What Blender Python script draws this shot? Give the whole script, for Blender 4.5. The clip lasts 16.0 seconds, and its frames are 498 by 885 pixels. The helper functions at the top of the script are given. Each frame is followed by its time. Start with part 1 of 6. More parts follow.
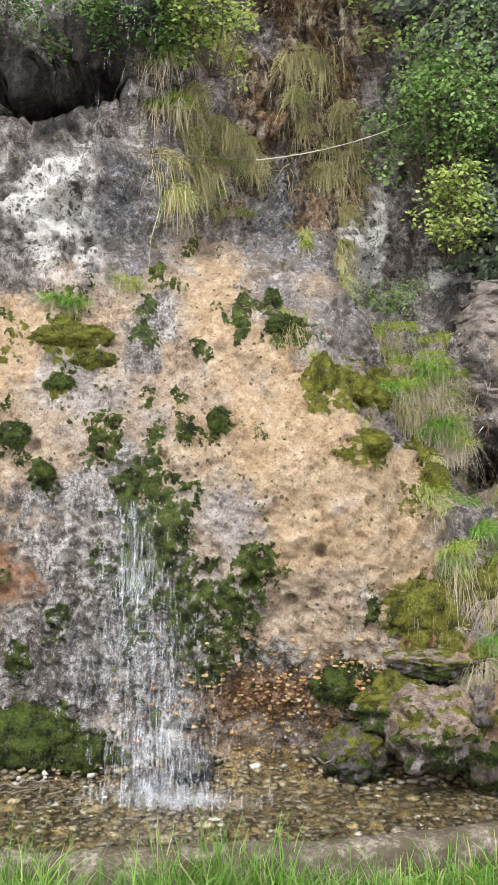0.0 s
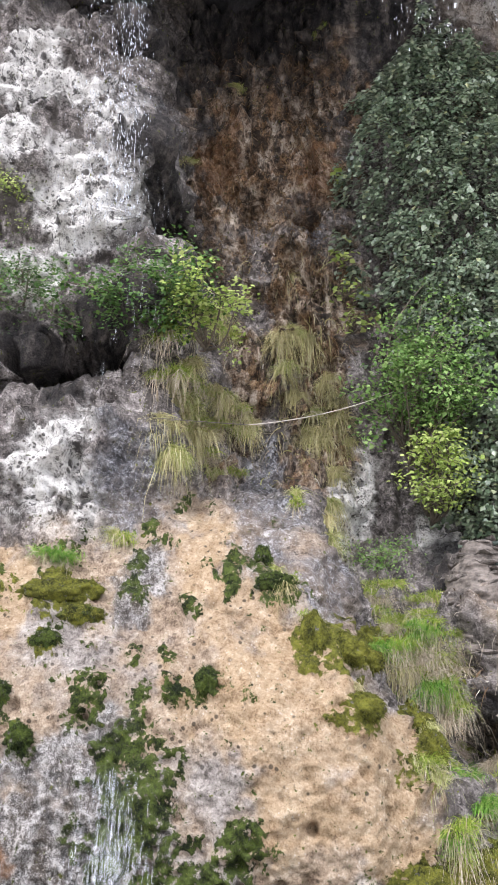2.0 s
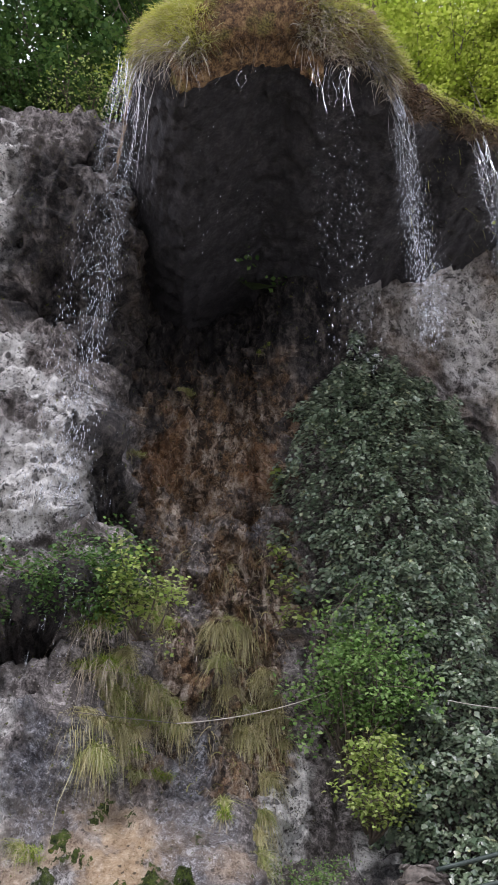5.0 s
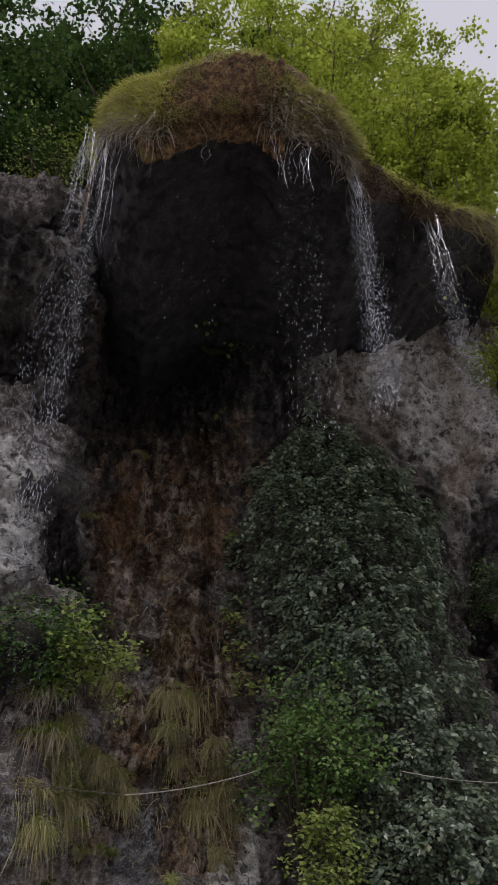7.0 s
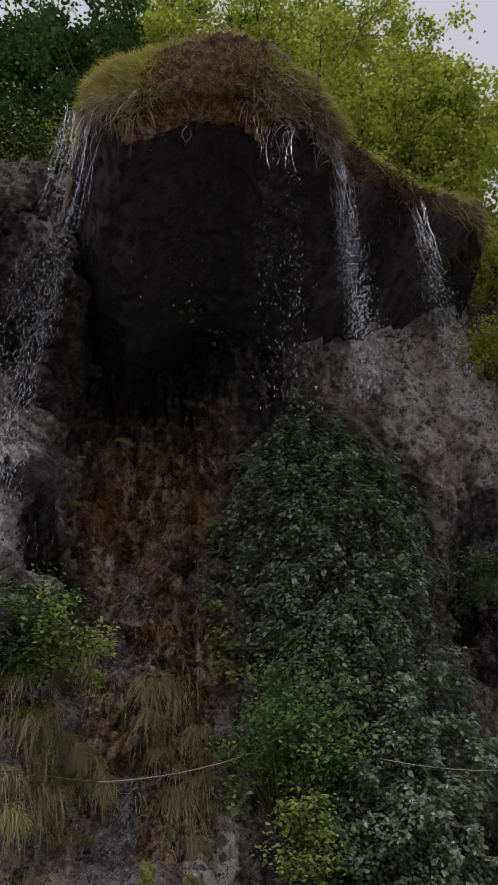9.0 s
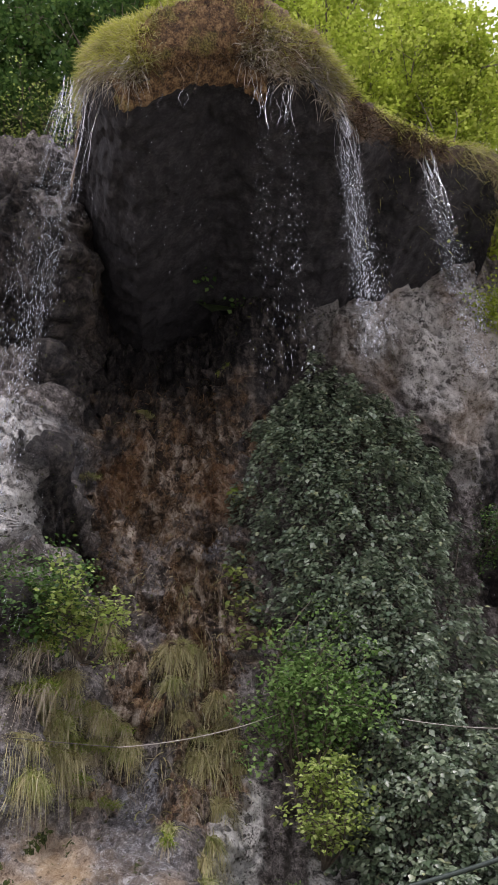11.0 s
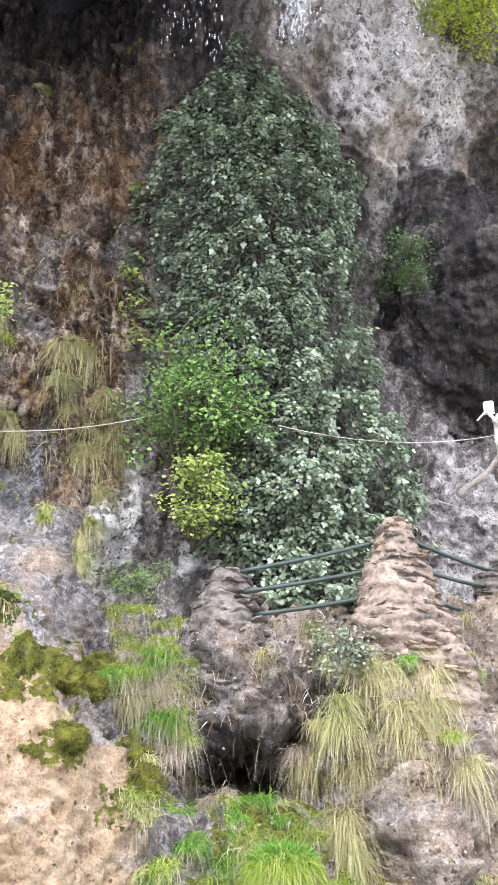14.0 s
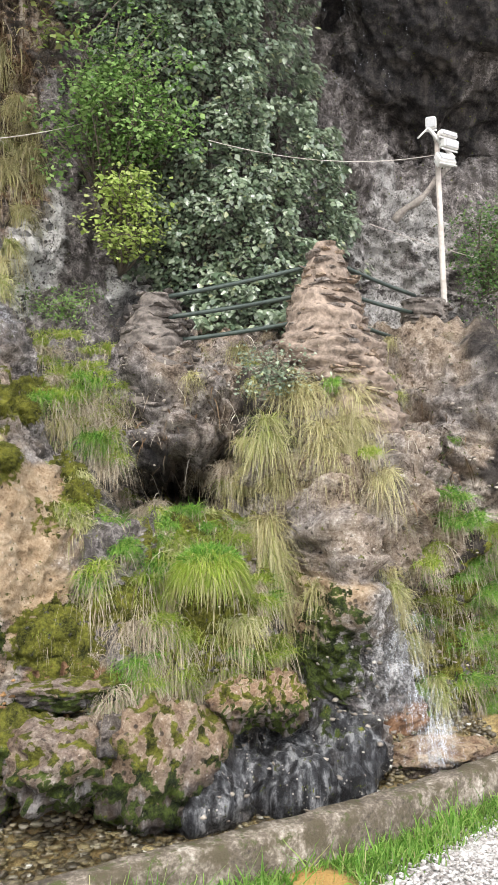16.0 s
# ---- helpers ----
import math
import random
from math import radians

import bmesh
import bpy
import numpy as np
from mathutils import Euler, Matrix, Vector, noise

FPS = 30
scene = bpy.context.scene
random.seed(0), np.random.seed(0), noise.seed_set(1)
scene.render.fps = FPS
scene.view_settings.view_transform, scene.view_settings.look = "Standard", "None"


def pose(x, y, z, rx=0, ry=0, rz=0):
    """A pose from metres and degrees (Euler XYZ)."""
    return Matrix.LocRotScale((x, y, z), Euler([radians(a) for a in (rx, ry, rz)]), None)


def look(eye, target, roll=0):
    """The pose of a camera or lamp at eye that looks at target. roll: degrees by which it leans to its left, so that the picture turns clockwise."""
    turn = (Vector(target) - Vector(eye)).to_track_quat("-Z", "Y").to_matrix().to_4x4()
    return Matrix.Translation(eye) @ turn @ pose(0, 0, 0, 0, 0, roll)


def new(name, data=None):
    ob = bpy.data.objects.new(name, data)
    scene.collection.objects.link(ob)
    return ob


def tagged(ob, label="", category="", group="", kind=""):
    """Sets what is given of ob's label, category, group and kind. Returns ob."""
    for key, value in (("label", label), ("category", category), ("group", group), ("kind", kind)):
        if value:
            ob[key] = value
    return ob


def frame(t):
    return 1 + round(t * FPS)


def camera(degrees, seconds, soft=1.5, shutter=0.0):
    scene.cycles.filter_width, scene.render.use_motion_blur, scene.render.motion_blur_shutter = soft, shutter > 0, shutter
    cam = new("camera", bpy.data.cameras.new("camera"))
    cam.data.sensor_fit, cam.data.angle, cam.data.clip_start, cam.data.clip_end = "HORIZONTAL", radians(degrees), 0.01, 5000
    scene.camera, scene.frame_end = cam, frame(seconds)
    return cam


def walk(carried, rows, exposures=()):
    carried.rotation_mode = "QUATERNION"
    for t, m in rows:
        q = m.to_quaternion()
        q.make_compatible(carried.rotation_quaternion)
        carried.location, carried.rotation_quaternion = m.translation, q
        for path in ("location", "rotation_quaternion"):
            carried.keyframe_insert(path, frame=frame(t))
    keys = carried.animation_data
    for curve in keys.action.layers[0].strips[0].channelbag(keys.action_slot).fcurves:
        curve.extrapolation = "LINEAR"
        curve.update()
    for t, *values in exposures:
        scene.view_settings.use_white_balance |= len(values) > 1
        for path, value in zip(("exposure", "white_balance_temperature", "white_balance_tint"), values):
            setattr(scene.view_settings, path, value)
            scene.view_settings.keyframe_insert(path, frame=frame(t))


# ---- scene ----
# ---- camera and its walk ----
cam = camera(33.42, 16.0, soft=1.0)
walk(cam, [
    (0.0, pose(0.000, 0.000, 1.700, 93.003, 0.002, -0.001)),
    (0.5, pose(-0.002, -0.007, 1.716, 100.304, -0.126, -0.033)),
    (1.0, pose(0.004, -0.007, 1.717, 103.265, -0.339, -0.082)),
    (1.5, pose(0.006, -0.020, 1.723, 105.632, -0.297, -0.295)),
    (2.0, pose(0.006, -0.039, 1.733, 110.169, -0.671, -0.735)),
    (2.5, pose(0.007, -0.045, 1.738, 114.516, -0.864, -0.898)),
    (3.0, pose(0.006, -0.048, 1.749, 117.714, -1.042, -1.059)),
    (3.5, pose(0.007, -0.054, 1.752, 121.304, -1.087, -1.278)),
    (4.0, pose(0.021, -0.063, 1.769, 124.444, -1.118, -2.343)),
    (4.5, pose(0.025, -0.058, 1.774, 127.000, -1.021, -4.155)),
    (5.0, pose(0.034, -0.065, 1.776, 129.785, -0.803, -5.511)),
    (7.5, pose(-0.011, -0.079, 1.746, 134.329, 0.623, -9.262)),
    (8.0, pose(0.030, -0.043, 1.749, 134.195, 0.582, -9.560)),
    (10.5, pose(0.303, 0.069, 1.747, 133.068, 1.167, -6.687)),
    (11.0, pose(0.383, 0.054, 1.741, 131.948, 0.527, -5.541)),
    (11.5, pose(0.428, 0.079, 1.740, 129.204, -0.410, -5.539)),
    (12.0, pose(0.476, 0.130, 1.749, 127.623, -0.427, -7.539)),
    (12.5, pose(0.510, 0.173, 1.736, 125.290, -0.352, -7.995)),
    (13.0, pose(0.547, 0.206, 1.730, 120.206, -0.925, -9.034)),
    (13.5, pose(0.571, 0.181, 1.740, 116.502, -0.855, -11.911)),
    (14.0, pose(0.586, 0.169, 1.723, 112.557, -0.542, -13.043)),
    (14.5, pose(0.602, 0.176, 1.727, 108.335, -0.306, -14.078)),
    (15.0, pose(0.613, 0.186, 1.723, 103.850, -0.069, -15.007)),
    (15.5, pose(0.636, 0.192, 1.714, 99.475, 0.228, -16.529)),
    (16.0, pose(0.655, 0.195, 1.712, 93.949, 0.391, -17.205)),
], exposures=[
    (0.0, -0.15, 6450, 10), (1.5, -0.05, 6250, 13), (3.5, -0.08, 5950, 17), (4.5, -0.5, 5950, 17), (5.0, -0.85, 6000, 17), (7.5, -2.4, 6350, 18), (8.0, -2.45, 6350, 18),
    (10.5, -1.65, 6350, 19), (11.0, -1.1, 6300, 19), (11.5, -0.04, 6150, 19), (12.5, 0.24, 6000, 18), (13.5, 0.4, 5900, 17), (14.0, 0.4, 5950, 15), (15.0, 0.22, 6150, 13), (16.0, -0.1, 6450, 10)])

# ---- daylight: bright veiled sky, soft sun from behind the camera ----
world = bpy.data.worlds.new("sky")
scene.world = world
world.use_nodes = True
wn = world.node_tree.nodes
wl = world.node_tree.links
sky = wn.new("ShaderNodeTexSky")
sky.sky_type = "NISHITA"
sky.sun_disc = False
sky.sun_elevation = radians(50)
sky.sun_rotation = radians(206.5)
sky.dust_density = 4.0
sky.air_density = 1.0
wn["Background"].inputs[1].default_value = 0.165
veil = wn.new("ShaderNodeMix")  # thin bright cloud before the blue
veil.data_type = "RGBA"
veil.inputs[0].default_value = 0.8
veil.inputs[7].default_value = (21.0, 21.3, 22.3, 1.0)
wl.new(sky.outputs[0], veil.inputs[6])
wl.new(veil.outputs[2], wn["Background"].inputs[0])
sun_data = bpy.data.lights.new("sun", "SUN")
sun_data.energy = 3.2
sun_data.angle = radians(14)
sun_data.color = (1.0, 0.965, 0.92)
sun = new("sun", sun_data)
sun.matrix_world = look((-4.5, -9.0, 12.0), (0, 0, 0))

# ---- numeric noise ----
rng = np.random.default_rng(7)
PERM = rng.permutation(256)
PERM = np.concatenate([PERM, PERM, PERM])
GRAD = rng.normal(size=(256, 3))
GRAD /= np.linalg.norm(GRAD, axis=1)[:, None]


def perlin(p):
    """Gradient noise in about -0.7..0.7 at points p (n, 3)."""
    i = np.floor(p).astype(int)
    f = p - i
    i &= 255
    u = f * f * f * (f * (f * 6 - 15) + 10)
    total = 0.0
    for dx in (0, 1):
        for dy in (0, 1):
            for dz in (0, 1):
                h = PERM[PERM[PERM[i[:, 0] + dx] + i[:, 1] + dy] + i[:, 2] + dz]
                dot = (GRAD[h] * (f - (dx, dy, dz))).sum(1)
                w = (u[:, 0] if dx else 1 - u[:, 0]) * (u[:, 1] if dy else 1 - u[:, 1]) * (u[:, 2] if dz else 1 - u[:, 2])
                total = total + w * dot
    return total


def fbm(p, octaves=4, gain=0.5):
    total, amp = 0.0, 1.0
    for k in range(octaves):
        total = total + amp * perlin(p * 2.0 ** k + 17.3 * k)
        amp *= gain
    return total


def ridged(p, octaves=3):
    total, amp = 0.0, 1.0
    for k in range(octaves):
        total = total + amp * (0.35 - np.abs(perlin(p * 2.0 ** k + 31.7 * k)))
        amp *= 0.5
    return total


def cells(p):
    """Distance to the nearest scattered point of a unit grid, and a value of that point."""
    i = np.floor(p).astype(int)
    best = np.full(len(p), 9.0)
    pick = np.zeros(len(p))
    for dx in (-1, 0, 1):
        for dy in (-1, 0, 1):
            for dz in (-1, 0, 1):
                c = i + (dx, dy, dz)
                h = PERM[PERM[PERM[c[:, 0] & 255] + (c[:, 1] & 255)] + (c[:, 2] & 255)]
                q = c + 0.5 + 0.45 * GRAD[h]
                d = np.linalg.norm(p - q, axis=1)
                near = d < best
                best = np.where(near, d, best)
                pick = np.where(near, h / 255.0, pick)
    return best, pick


def step(a, b, x):
    t = np.clip((x - a) / (b - a), 0, 1)
    return t * t * (3 - 2 * t)


# ---- mesh helpers ----
def mesh_of(name, verts, faces, material, smooth=True):
    me = bpy.data.meshes.new(name)
    if isinstance(faces, np.ndarray):
        verts, sides = np.ascontiguousarray(verts, np.float32), faces.shape[1]
        me.vertices.add(len(verts))
        me.vertices.foreach_set("co", verts.ravel())
        me.loops.add(faces.size)
        me.loops.foreach_set("vertex_index", np.ascontiguousarray(faces, np.int32).ravel())
        me.polygons.add(len(faces))
        me.polygons.foreach_set("loop_start", np.arange(len(faces), dtype=np.int32) * sides)
        me.update(calc_edges=True)
    else:
        me.from_pydata(np.asarray(verts, float).tolist(), [], [tuple(int(k) for k in f) for f in faces])
    me.materials.append(material)
    if smooth:
        me.polygons.foreach_set("use_smooth", [True] * len(me.polygons))
    me.update()
    return me


def thing(name, label, category, group="", kind="", at=(0, 0, 0)):
    ob = new(name)
    ob.location = at
    ob.empty_display_size = 0.1
    return tagged(ob, label, category, group, kind)


def child(name, me, parent, label="", kind=""):
    ob = new(name, me)
    ob.parent = parent
    return tagged(ob, label, kind=kind)


def part(name, bm, material, parent, label="", smooth=False):
    me = bpy.data.meshes.new(name)
    bm.to_mesh(me)
    bm.free()
    me.materials.append(material)
    if smooth:
        me.polygons.foreach_set("use_smooth", [True] * len(me.polygons))
    return child(name, me, parent, label)


def grid_faces(nu, nv, closed=False):
    """Quads of a grid of nu x nv points, row by row along v; closed joins the ends of u."""
    u = np.arange(nu if closed else nu - 1)[:, None]
    v = np.arange(nv - 1)[None, :]
    a = u * nv + v
    b = ((u + 1) % nu) * nv + v
    return np.stack([a, b, b + 1, a + 1], -1).reshape(-1, 4)


def floats(me, name, values):
    me.attributes.new(name, "FLOAT", "POINT").data.foreach_set("value", np.asarray(values, np.float32))


def tube(points, radius, sides=6):
    """Vertices and faces of a round tube along points; radius a number or one per point."""
    pts = np.asarray(points, float)
    n = len(pts)
    rad = np.broadcast_to(radius, n)
    tan = np.gradient(pts, axis=0)
    tan /= np.linalg.norm(tan, axis=1)[:, None] + 1e-9
    ref = np.where(np.abs(tan[:, 2:3]) > 0.9, [[1.0, 0, 0]], [[0, 0, 1.0]])
    s = np.cross(tan, ref)
    s /= np.linalg.norm(s, axis=1)[:, None] + 1e-9
    r = np.cross(s, tan)
    a = np.arange(sides) * 2 * np.pi / sides
    ring = pts[None] + rad[None, :, None] * (np.cos(a)[:, None, None] * s[None] + np.sin(a)[:, None, None] * r[None])
    verts = ring.reshape(-1, 3)
    faces = [tuple(f) for f in grid_faces(sides, n, True)]
    faces.append(tuple(int(k * n) for k in range(sides))[::-1])
    faces.append(tuple(int(k * n + n - 1) for k in range(sides)))
    return verts, faces


def join(pieces):
    """One list of vertices and faces from several."""
    verts, faces, k = [], [], 0
    for v, f in pieces:
        verts.append(np.asarray(v, float))
        faces += [tuple(int(i) + k for i in q) for q in f]
        k += len(v)
    return np.concatenate(verts), faces


def box_bm(sx, sy, sz, m=None, bevel=0.0):
    bm = bmesh.new()
    bmesh.ops.create_cube(bm, size=1.0, matrix=(m or Matrix()) @ Matrix.Diagonal((sx, sy, sz, 1)))
    if bevel:
        bmesh.ops.bevel(bm, geom=bm.edges[:], offset=bevel, segments=2, affect="EDGES")
    return bm

# ---- materials ----
class Mat:
    """A node material built step by step."""

    def __init__(self, name, rough=0.7, **inputs):
        self.m = bpy.data.materials.new(name)
        self.m.use_nodes = True
        self.n, self.l = self.m.node_tree.nodes, self.m.node_tree.links
        self.b = self.n["Principled BSDF"]
        self.b.inputs["Roughness"].default_value = rough
        for k, v in inputs.items():
            self.b.inputs[k.replace("_", " ")].default_value = v
        self.pos = self.n.new("ShaderNodeNewGeometry").outputs["Position"]

    def put(self, socket, value):
        if isinstance(value, bpy.types.NodeSocket):
            self.l.new(value, socket)
        elif isinstance(value, tuple) and len(value) == 3:
            socket.default_value = (*value, 1.0) if socket.type == "RGBA" else value
        else:
            socket.default_value = value

    def noise(self, scale, detail=4.0, rough=0.55, stretch=None, warp=0.0):
        node = self.n.new("ShaderNodeTexNoise")
        node.inputs["Scale"].default_value = scale
        node.inputs["Detail"].default_value = detail
        node.inputs["Roughness"].default_value = rough
        node.inputs["Distortion"].default_value = warp
        self.l.new(self.stretched(stretch) if stretch else self.pos, node.inputs["Vector"])
        return node.outputs["Fac"]

    def stretched(self, s):
        node = self.n.new("ShaderNodeVectorMath")
        node.operation = "MULTIPLY"
        self.l.new(self.pos, node.inputs[0])
        node.inputs[1].default_value = s
        return node.outputs[0]

    def voronoi(self, scale, feature="F1", stretch=None, output="Distance"):
        node = self.n.new("ShaderNodeTexVoronoi")
        node.feature = feature
        node.inputs["Scale"].default_value = scale
        self.l.new(self.stretched(stretch) if stretch else self.pos, node.inputs["Vector"])
        return node.outputs[output]

    def span(self, value, a, b, c=0.0, d=1.0):
        node = self.n.new("ShaderNodeMapRange")
        self.put(node.inputs["Value"], value)
        for k, v in zip(("From Min", "From Max", "To Min", "To Max"), (a, b, c, d)):
            node.inputs[k].default_value = v
        return node.outputs[0]

    def math(self, op, a, b=0.0):
        node = self.n.new("ShaderNodeMath")
        node.operation = op
        self.put(node.inputs[0], a)
        self.put(node.inputs[1], b)
        return node.outputs[0]

    def mix(self, f, a, b, blend="MIX"):
        node = self.n.new("ShaderNodeMix")
        node.data_type, node.blend_type = "RGBA", blend
        self.put(node.inputs[0], f)
        self.put(node.inputs[6], a)
        self.put(node.inputs[7], b)
        return node.outputs[2]

    def ramp(self, f, *stops):
        node = self.n.new("ShaderNodeValToRGB")
        els = node.color_ramp.elements
        while len(els) < len(stops):
            els.new(0.5)
        for e, (at, c) in zip(els, stops):
            e.position, e.color = at, (*c, 1.0)
        self.put(node.inputs[0], f)
        return node.outputs[0]

    def attr(self, name):
        node = self.n.new("ShaderNodeAttribute")
        node.attribute_name = name
        return node.outputs["Fac"]

    def island(self):
        return self.n.new("ShaderNodeNewGeometry").outputs["Random Per Island"]

    def own(self):
        return self.n.new("ShaderNodeObjectInfo").outputs["Random"]

    def bump(self, height, strength=0.5, distance=0.02):
        node = self.n.new("ShaderNodeBump")
        node.inputs["Strength"].default_value = strength
        node.inputs["Distance"].default_value = distance
        self.put(node.inputs["Height"], height)
        if self.b.inputs["Normal"].is_linked:
            self.l.new(self.b.inputs["Normal"].links[0].from_socket, node.inputs["Normal"])
        self.l.new(node.outputs[0], self.b.inputs["Normal"])
        return self

    def color(self, c):
        self.put(self.b.inputs["Base Color"], c)
        return self

    def set(self, name, value):
        self.put(self.b.inputs[name], value)
        return self


def tight(m, f, *stops):
    """A ramp with its stops drawn together, for crisp grain."""
    return m.ramp(f, *((0.5 + (at - 0.5) * 0.52, c) for at, c in stops))


def rock_material():
    m = Mat("weathered_rock", 0.85, Specular_IOR_Level=0.22)
    fine, mid, big = m.noise(70, 6, 0.75), m.noise(16, 6, 0.72), m.noise(2.2, 4)
    speck = m.noise(95, 3, 0.6)
    streak = m.noise(9, 6, 0.65, stretch=(1.0, 1.0, 0.16))
    pit = m.voronoi(24)
    crisp = m.mix(0.5, m.noise(130, 4, 0.7), m.noise(34, 5, 0.7))
    grit = m.mix(0.33, m.mix(0.5, fine, mid), m.noise(6.0, 8, 0.75))
    # grey tufa
    base = tight(m, grit, (0.36, (0.034, 0.03, 0.028)), (0.46, (0.13, 0.115, 0.108)), (0.56, (0.28, 0.25, 0.235)), (0.67, (0.52, 0.475, 0.45)))
    base = m.mix(m.span(streak, 0.47, 0.6, 0.0, 0.8), base, (0.055, 0.047, 0.04))
    pale = tight(m, grit, (0.36, (0.17, 0.16, 0.15)), (0.43, (0.45, 0.43, 0.4)), (0.5, (0.66, 0.64, 0.605)), (0.64, (0.8, 0.78, 0.745)))
    pale = m.mix(m.span(m.noise(4.2, 9, 0.78), 0.565, 0.595), pale, (0.075, 0.07, 0.068))
    # grime and shade of dents, seams and pocks, drawn in colour only
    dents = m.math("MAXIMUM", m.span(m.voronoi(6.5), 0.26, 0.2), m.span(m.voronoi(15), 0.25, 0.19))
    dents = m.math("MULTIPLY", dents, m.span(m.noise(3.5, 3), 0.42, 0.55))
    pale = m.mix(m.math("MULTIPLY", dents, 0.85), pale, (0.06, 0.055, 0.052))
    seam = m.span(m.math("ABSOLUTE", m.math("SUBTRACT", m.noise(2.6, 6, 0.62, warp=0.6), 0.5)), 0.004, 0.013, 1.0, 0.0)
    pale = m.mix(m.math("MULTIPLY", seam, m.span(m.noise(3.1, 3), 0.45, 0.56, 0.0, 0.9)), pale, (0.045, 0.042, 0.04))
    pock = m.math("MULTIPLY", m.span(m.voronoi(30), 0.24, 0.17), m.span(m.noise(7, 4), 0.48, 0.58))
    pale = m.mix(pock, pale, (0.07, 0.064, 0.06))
    col = m.mix(m.attr("pale"), base, pale)
    beige = tight(m, grit, (0.34, (0.13, 0.09, 0.062)), (0.44, (0.29, 0.215, 0.15)), (0.55, (0.42, 0.325, 0.235)), (0.68, (0.6, 0.5, 0.385)))
    beige = m.mix(m.span(m.noise(1.7, 4, 0.6), 0.48, 0.62, 0.0, 0.75), beige, tight(m, grit, (0.36, (0.12, 0.11, 0.105)), (0.52, (0.33, 0.31, 0.3)), (0.66, (0.52, 0.49, 0.46))))
    col = m.mix(m.attr("travertine"), col, beige)
    ochre = tight(m, grit, (0.32, (0.22, 0.14, 0.075)), (0.44, (0.38, 0.265, 0.155)), (0.56, (0.5, 0.37, 0.235)), (0.7, (0.64, 0.52, 0.37)))
    col = m.mix(m.attr("ochre"), col, ochre)
    wash = tight(m, m.mix(0.35, crisp, streak), (0.4, (0.022, 0.021, 0.021)), (0.475, (0.12, 0.115, 0.113)), (0.54, (0.29, 0.28, 0.275)), (0.63, (0.58, 0.565, 0.545)))
    col = m.mix(m.attr("washed"), col, wash)
    slate = tight(m, m.mix(0.3, crisp, streak), (0.38, (0.014, 0.015, 0.019)), (0.49, (0.06, 0.064, 0.078)), (0.55, (0.16, 0.168, 0.195)), (0.63, (0.62, 0.63, 0.66)))
    col = m.mix(m.attr("slate"), col, slate)
    root = tight(m, m.mix(0.5, grit, streak), (0.38, (0.014, 0.01, 0.008)), (0.45, (0.09, 0.062, 0.042)), (0.52, (0.26, 0.19, 0.135)), (0.62, (0.56, 0.48, 0.39)))
    root = m.mix(m.span(m.noise(3.4, 5, 0.65), 0.47, 0.56, 0.0, 0.8), root, tight(m, grit, (0.38, (0.02, 0.011, 0.006)), (0.5, (0.17, 0.095, 0.045)), (0.62, (0.4, 0.26, 0.14))))
    root = m.mix(m.span(m.noise(4.6, 5, 0.7), 0.53, 0.6, 0.0, 0.85), root, (0.018, 0.014, 0.012))
    col = m.mix(m.attr("rootbed"), col, root)
    col = m.mix(m.attr("rust"), col, m.mix(m.span(grit, 0.4, 0.6), (0.1, 0.04, 0.015), (0.42, 0.22, 0.1)))
    # dark wet rock; on boulders it also paints the shaded underside
    drip_shade = tight(m, m.mix(0.6, grit, m.noise(20, 5, 0.6, stretch=(1.0, 1.0, 0.2))), (0.38, (0.01, 0.01, 0.011)), (0.5, (0.045, 0.046, 0.05)), (0.58, (0.12, 0.122, 0.125)), (0.68, (0.3, 0.3, 0.3)))
    col = m.mix(m.attr("drip_shade"), col, drip_shade)
    # shade of small pits painted as dark dots
    pit_shade = m.math("MULTIPLY", m.span(m.voronoi(16), 0.24, 0.16), m.span(m.noise(4, 3), 0.42, 0.55))
    col = m.mix(m.math("MULTIPLY", pit_shade, 0.8), col, (0.035, 0.028, 0.02))
    crumb = m.math("MULTIPLY", m.span(m.voronoi(34), 0.22, 0.14), m.span(m.noise(6, 3), 0.48, 0.6))
    col = m.mix(m.math("MULTIPLY", crumb, 0.55), col, (0.72, 0.66, 0.57))
    col = m.mix(m.span(speck, 0.62, 0.7, 0.0, 0.75), col, (0.06, 0.05, 0.04))
    # near-black tone: shade of the hollows put into the colour, also wet boulders
    shade_dark = tight(m, m.mix(0.5, grit, streak), (0.4, (0.009, 0.0085, 0.0095)), (0.52, (0.03, 0.027, 0.026)), (0.66, (0.11, 0.095, 0.085)))
    col = m.mix(m.attr("shade_wet"), col, shade_dark)
    green = m.mix(m.span(m.mix(0.5, fine, m.noise(13, 4, 0.6)), 0.42, 0.6), (0.006, 0.01, 0.002), (0.085, 0.115, 0.02))
    col = m.mix(m.span(m.math("ADD", m.attr("dark_moss"), m.span(m.mix(0.6, grit, m.noise(22, 4, 0.65)), 0.36, 0.64, -0.75, 0.75)), 0.45, 0.65), col, green)
    lush = m.mix(m.span(m.mix(0.5, fine, m.noise(13, 4, 0.6)), 0.4, 0.6), (0.02, 0.022, 0.003), (0.19, 0.19, 0.028))
    col = m.mix(m.span(m.math("ADD", m.attr("moss"), m.span(m.mix(0.6, grit, m.noise(22, 4, 0.65)), 0.36, 0.64, -0.6, 0.6)), 0.4, 0.6), col, lush)
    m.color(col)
    wet = m.math("MULTIPLY", m.attr("wet"), m.span(big, 0.4, 0.6, 0.4, 1.0))
    m.set("Roughness", m.span(wet, 0.0, 1.0, 0.9, 0.3))
    m.bump(fine, 0.9, 0.016)
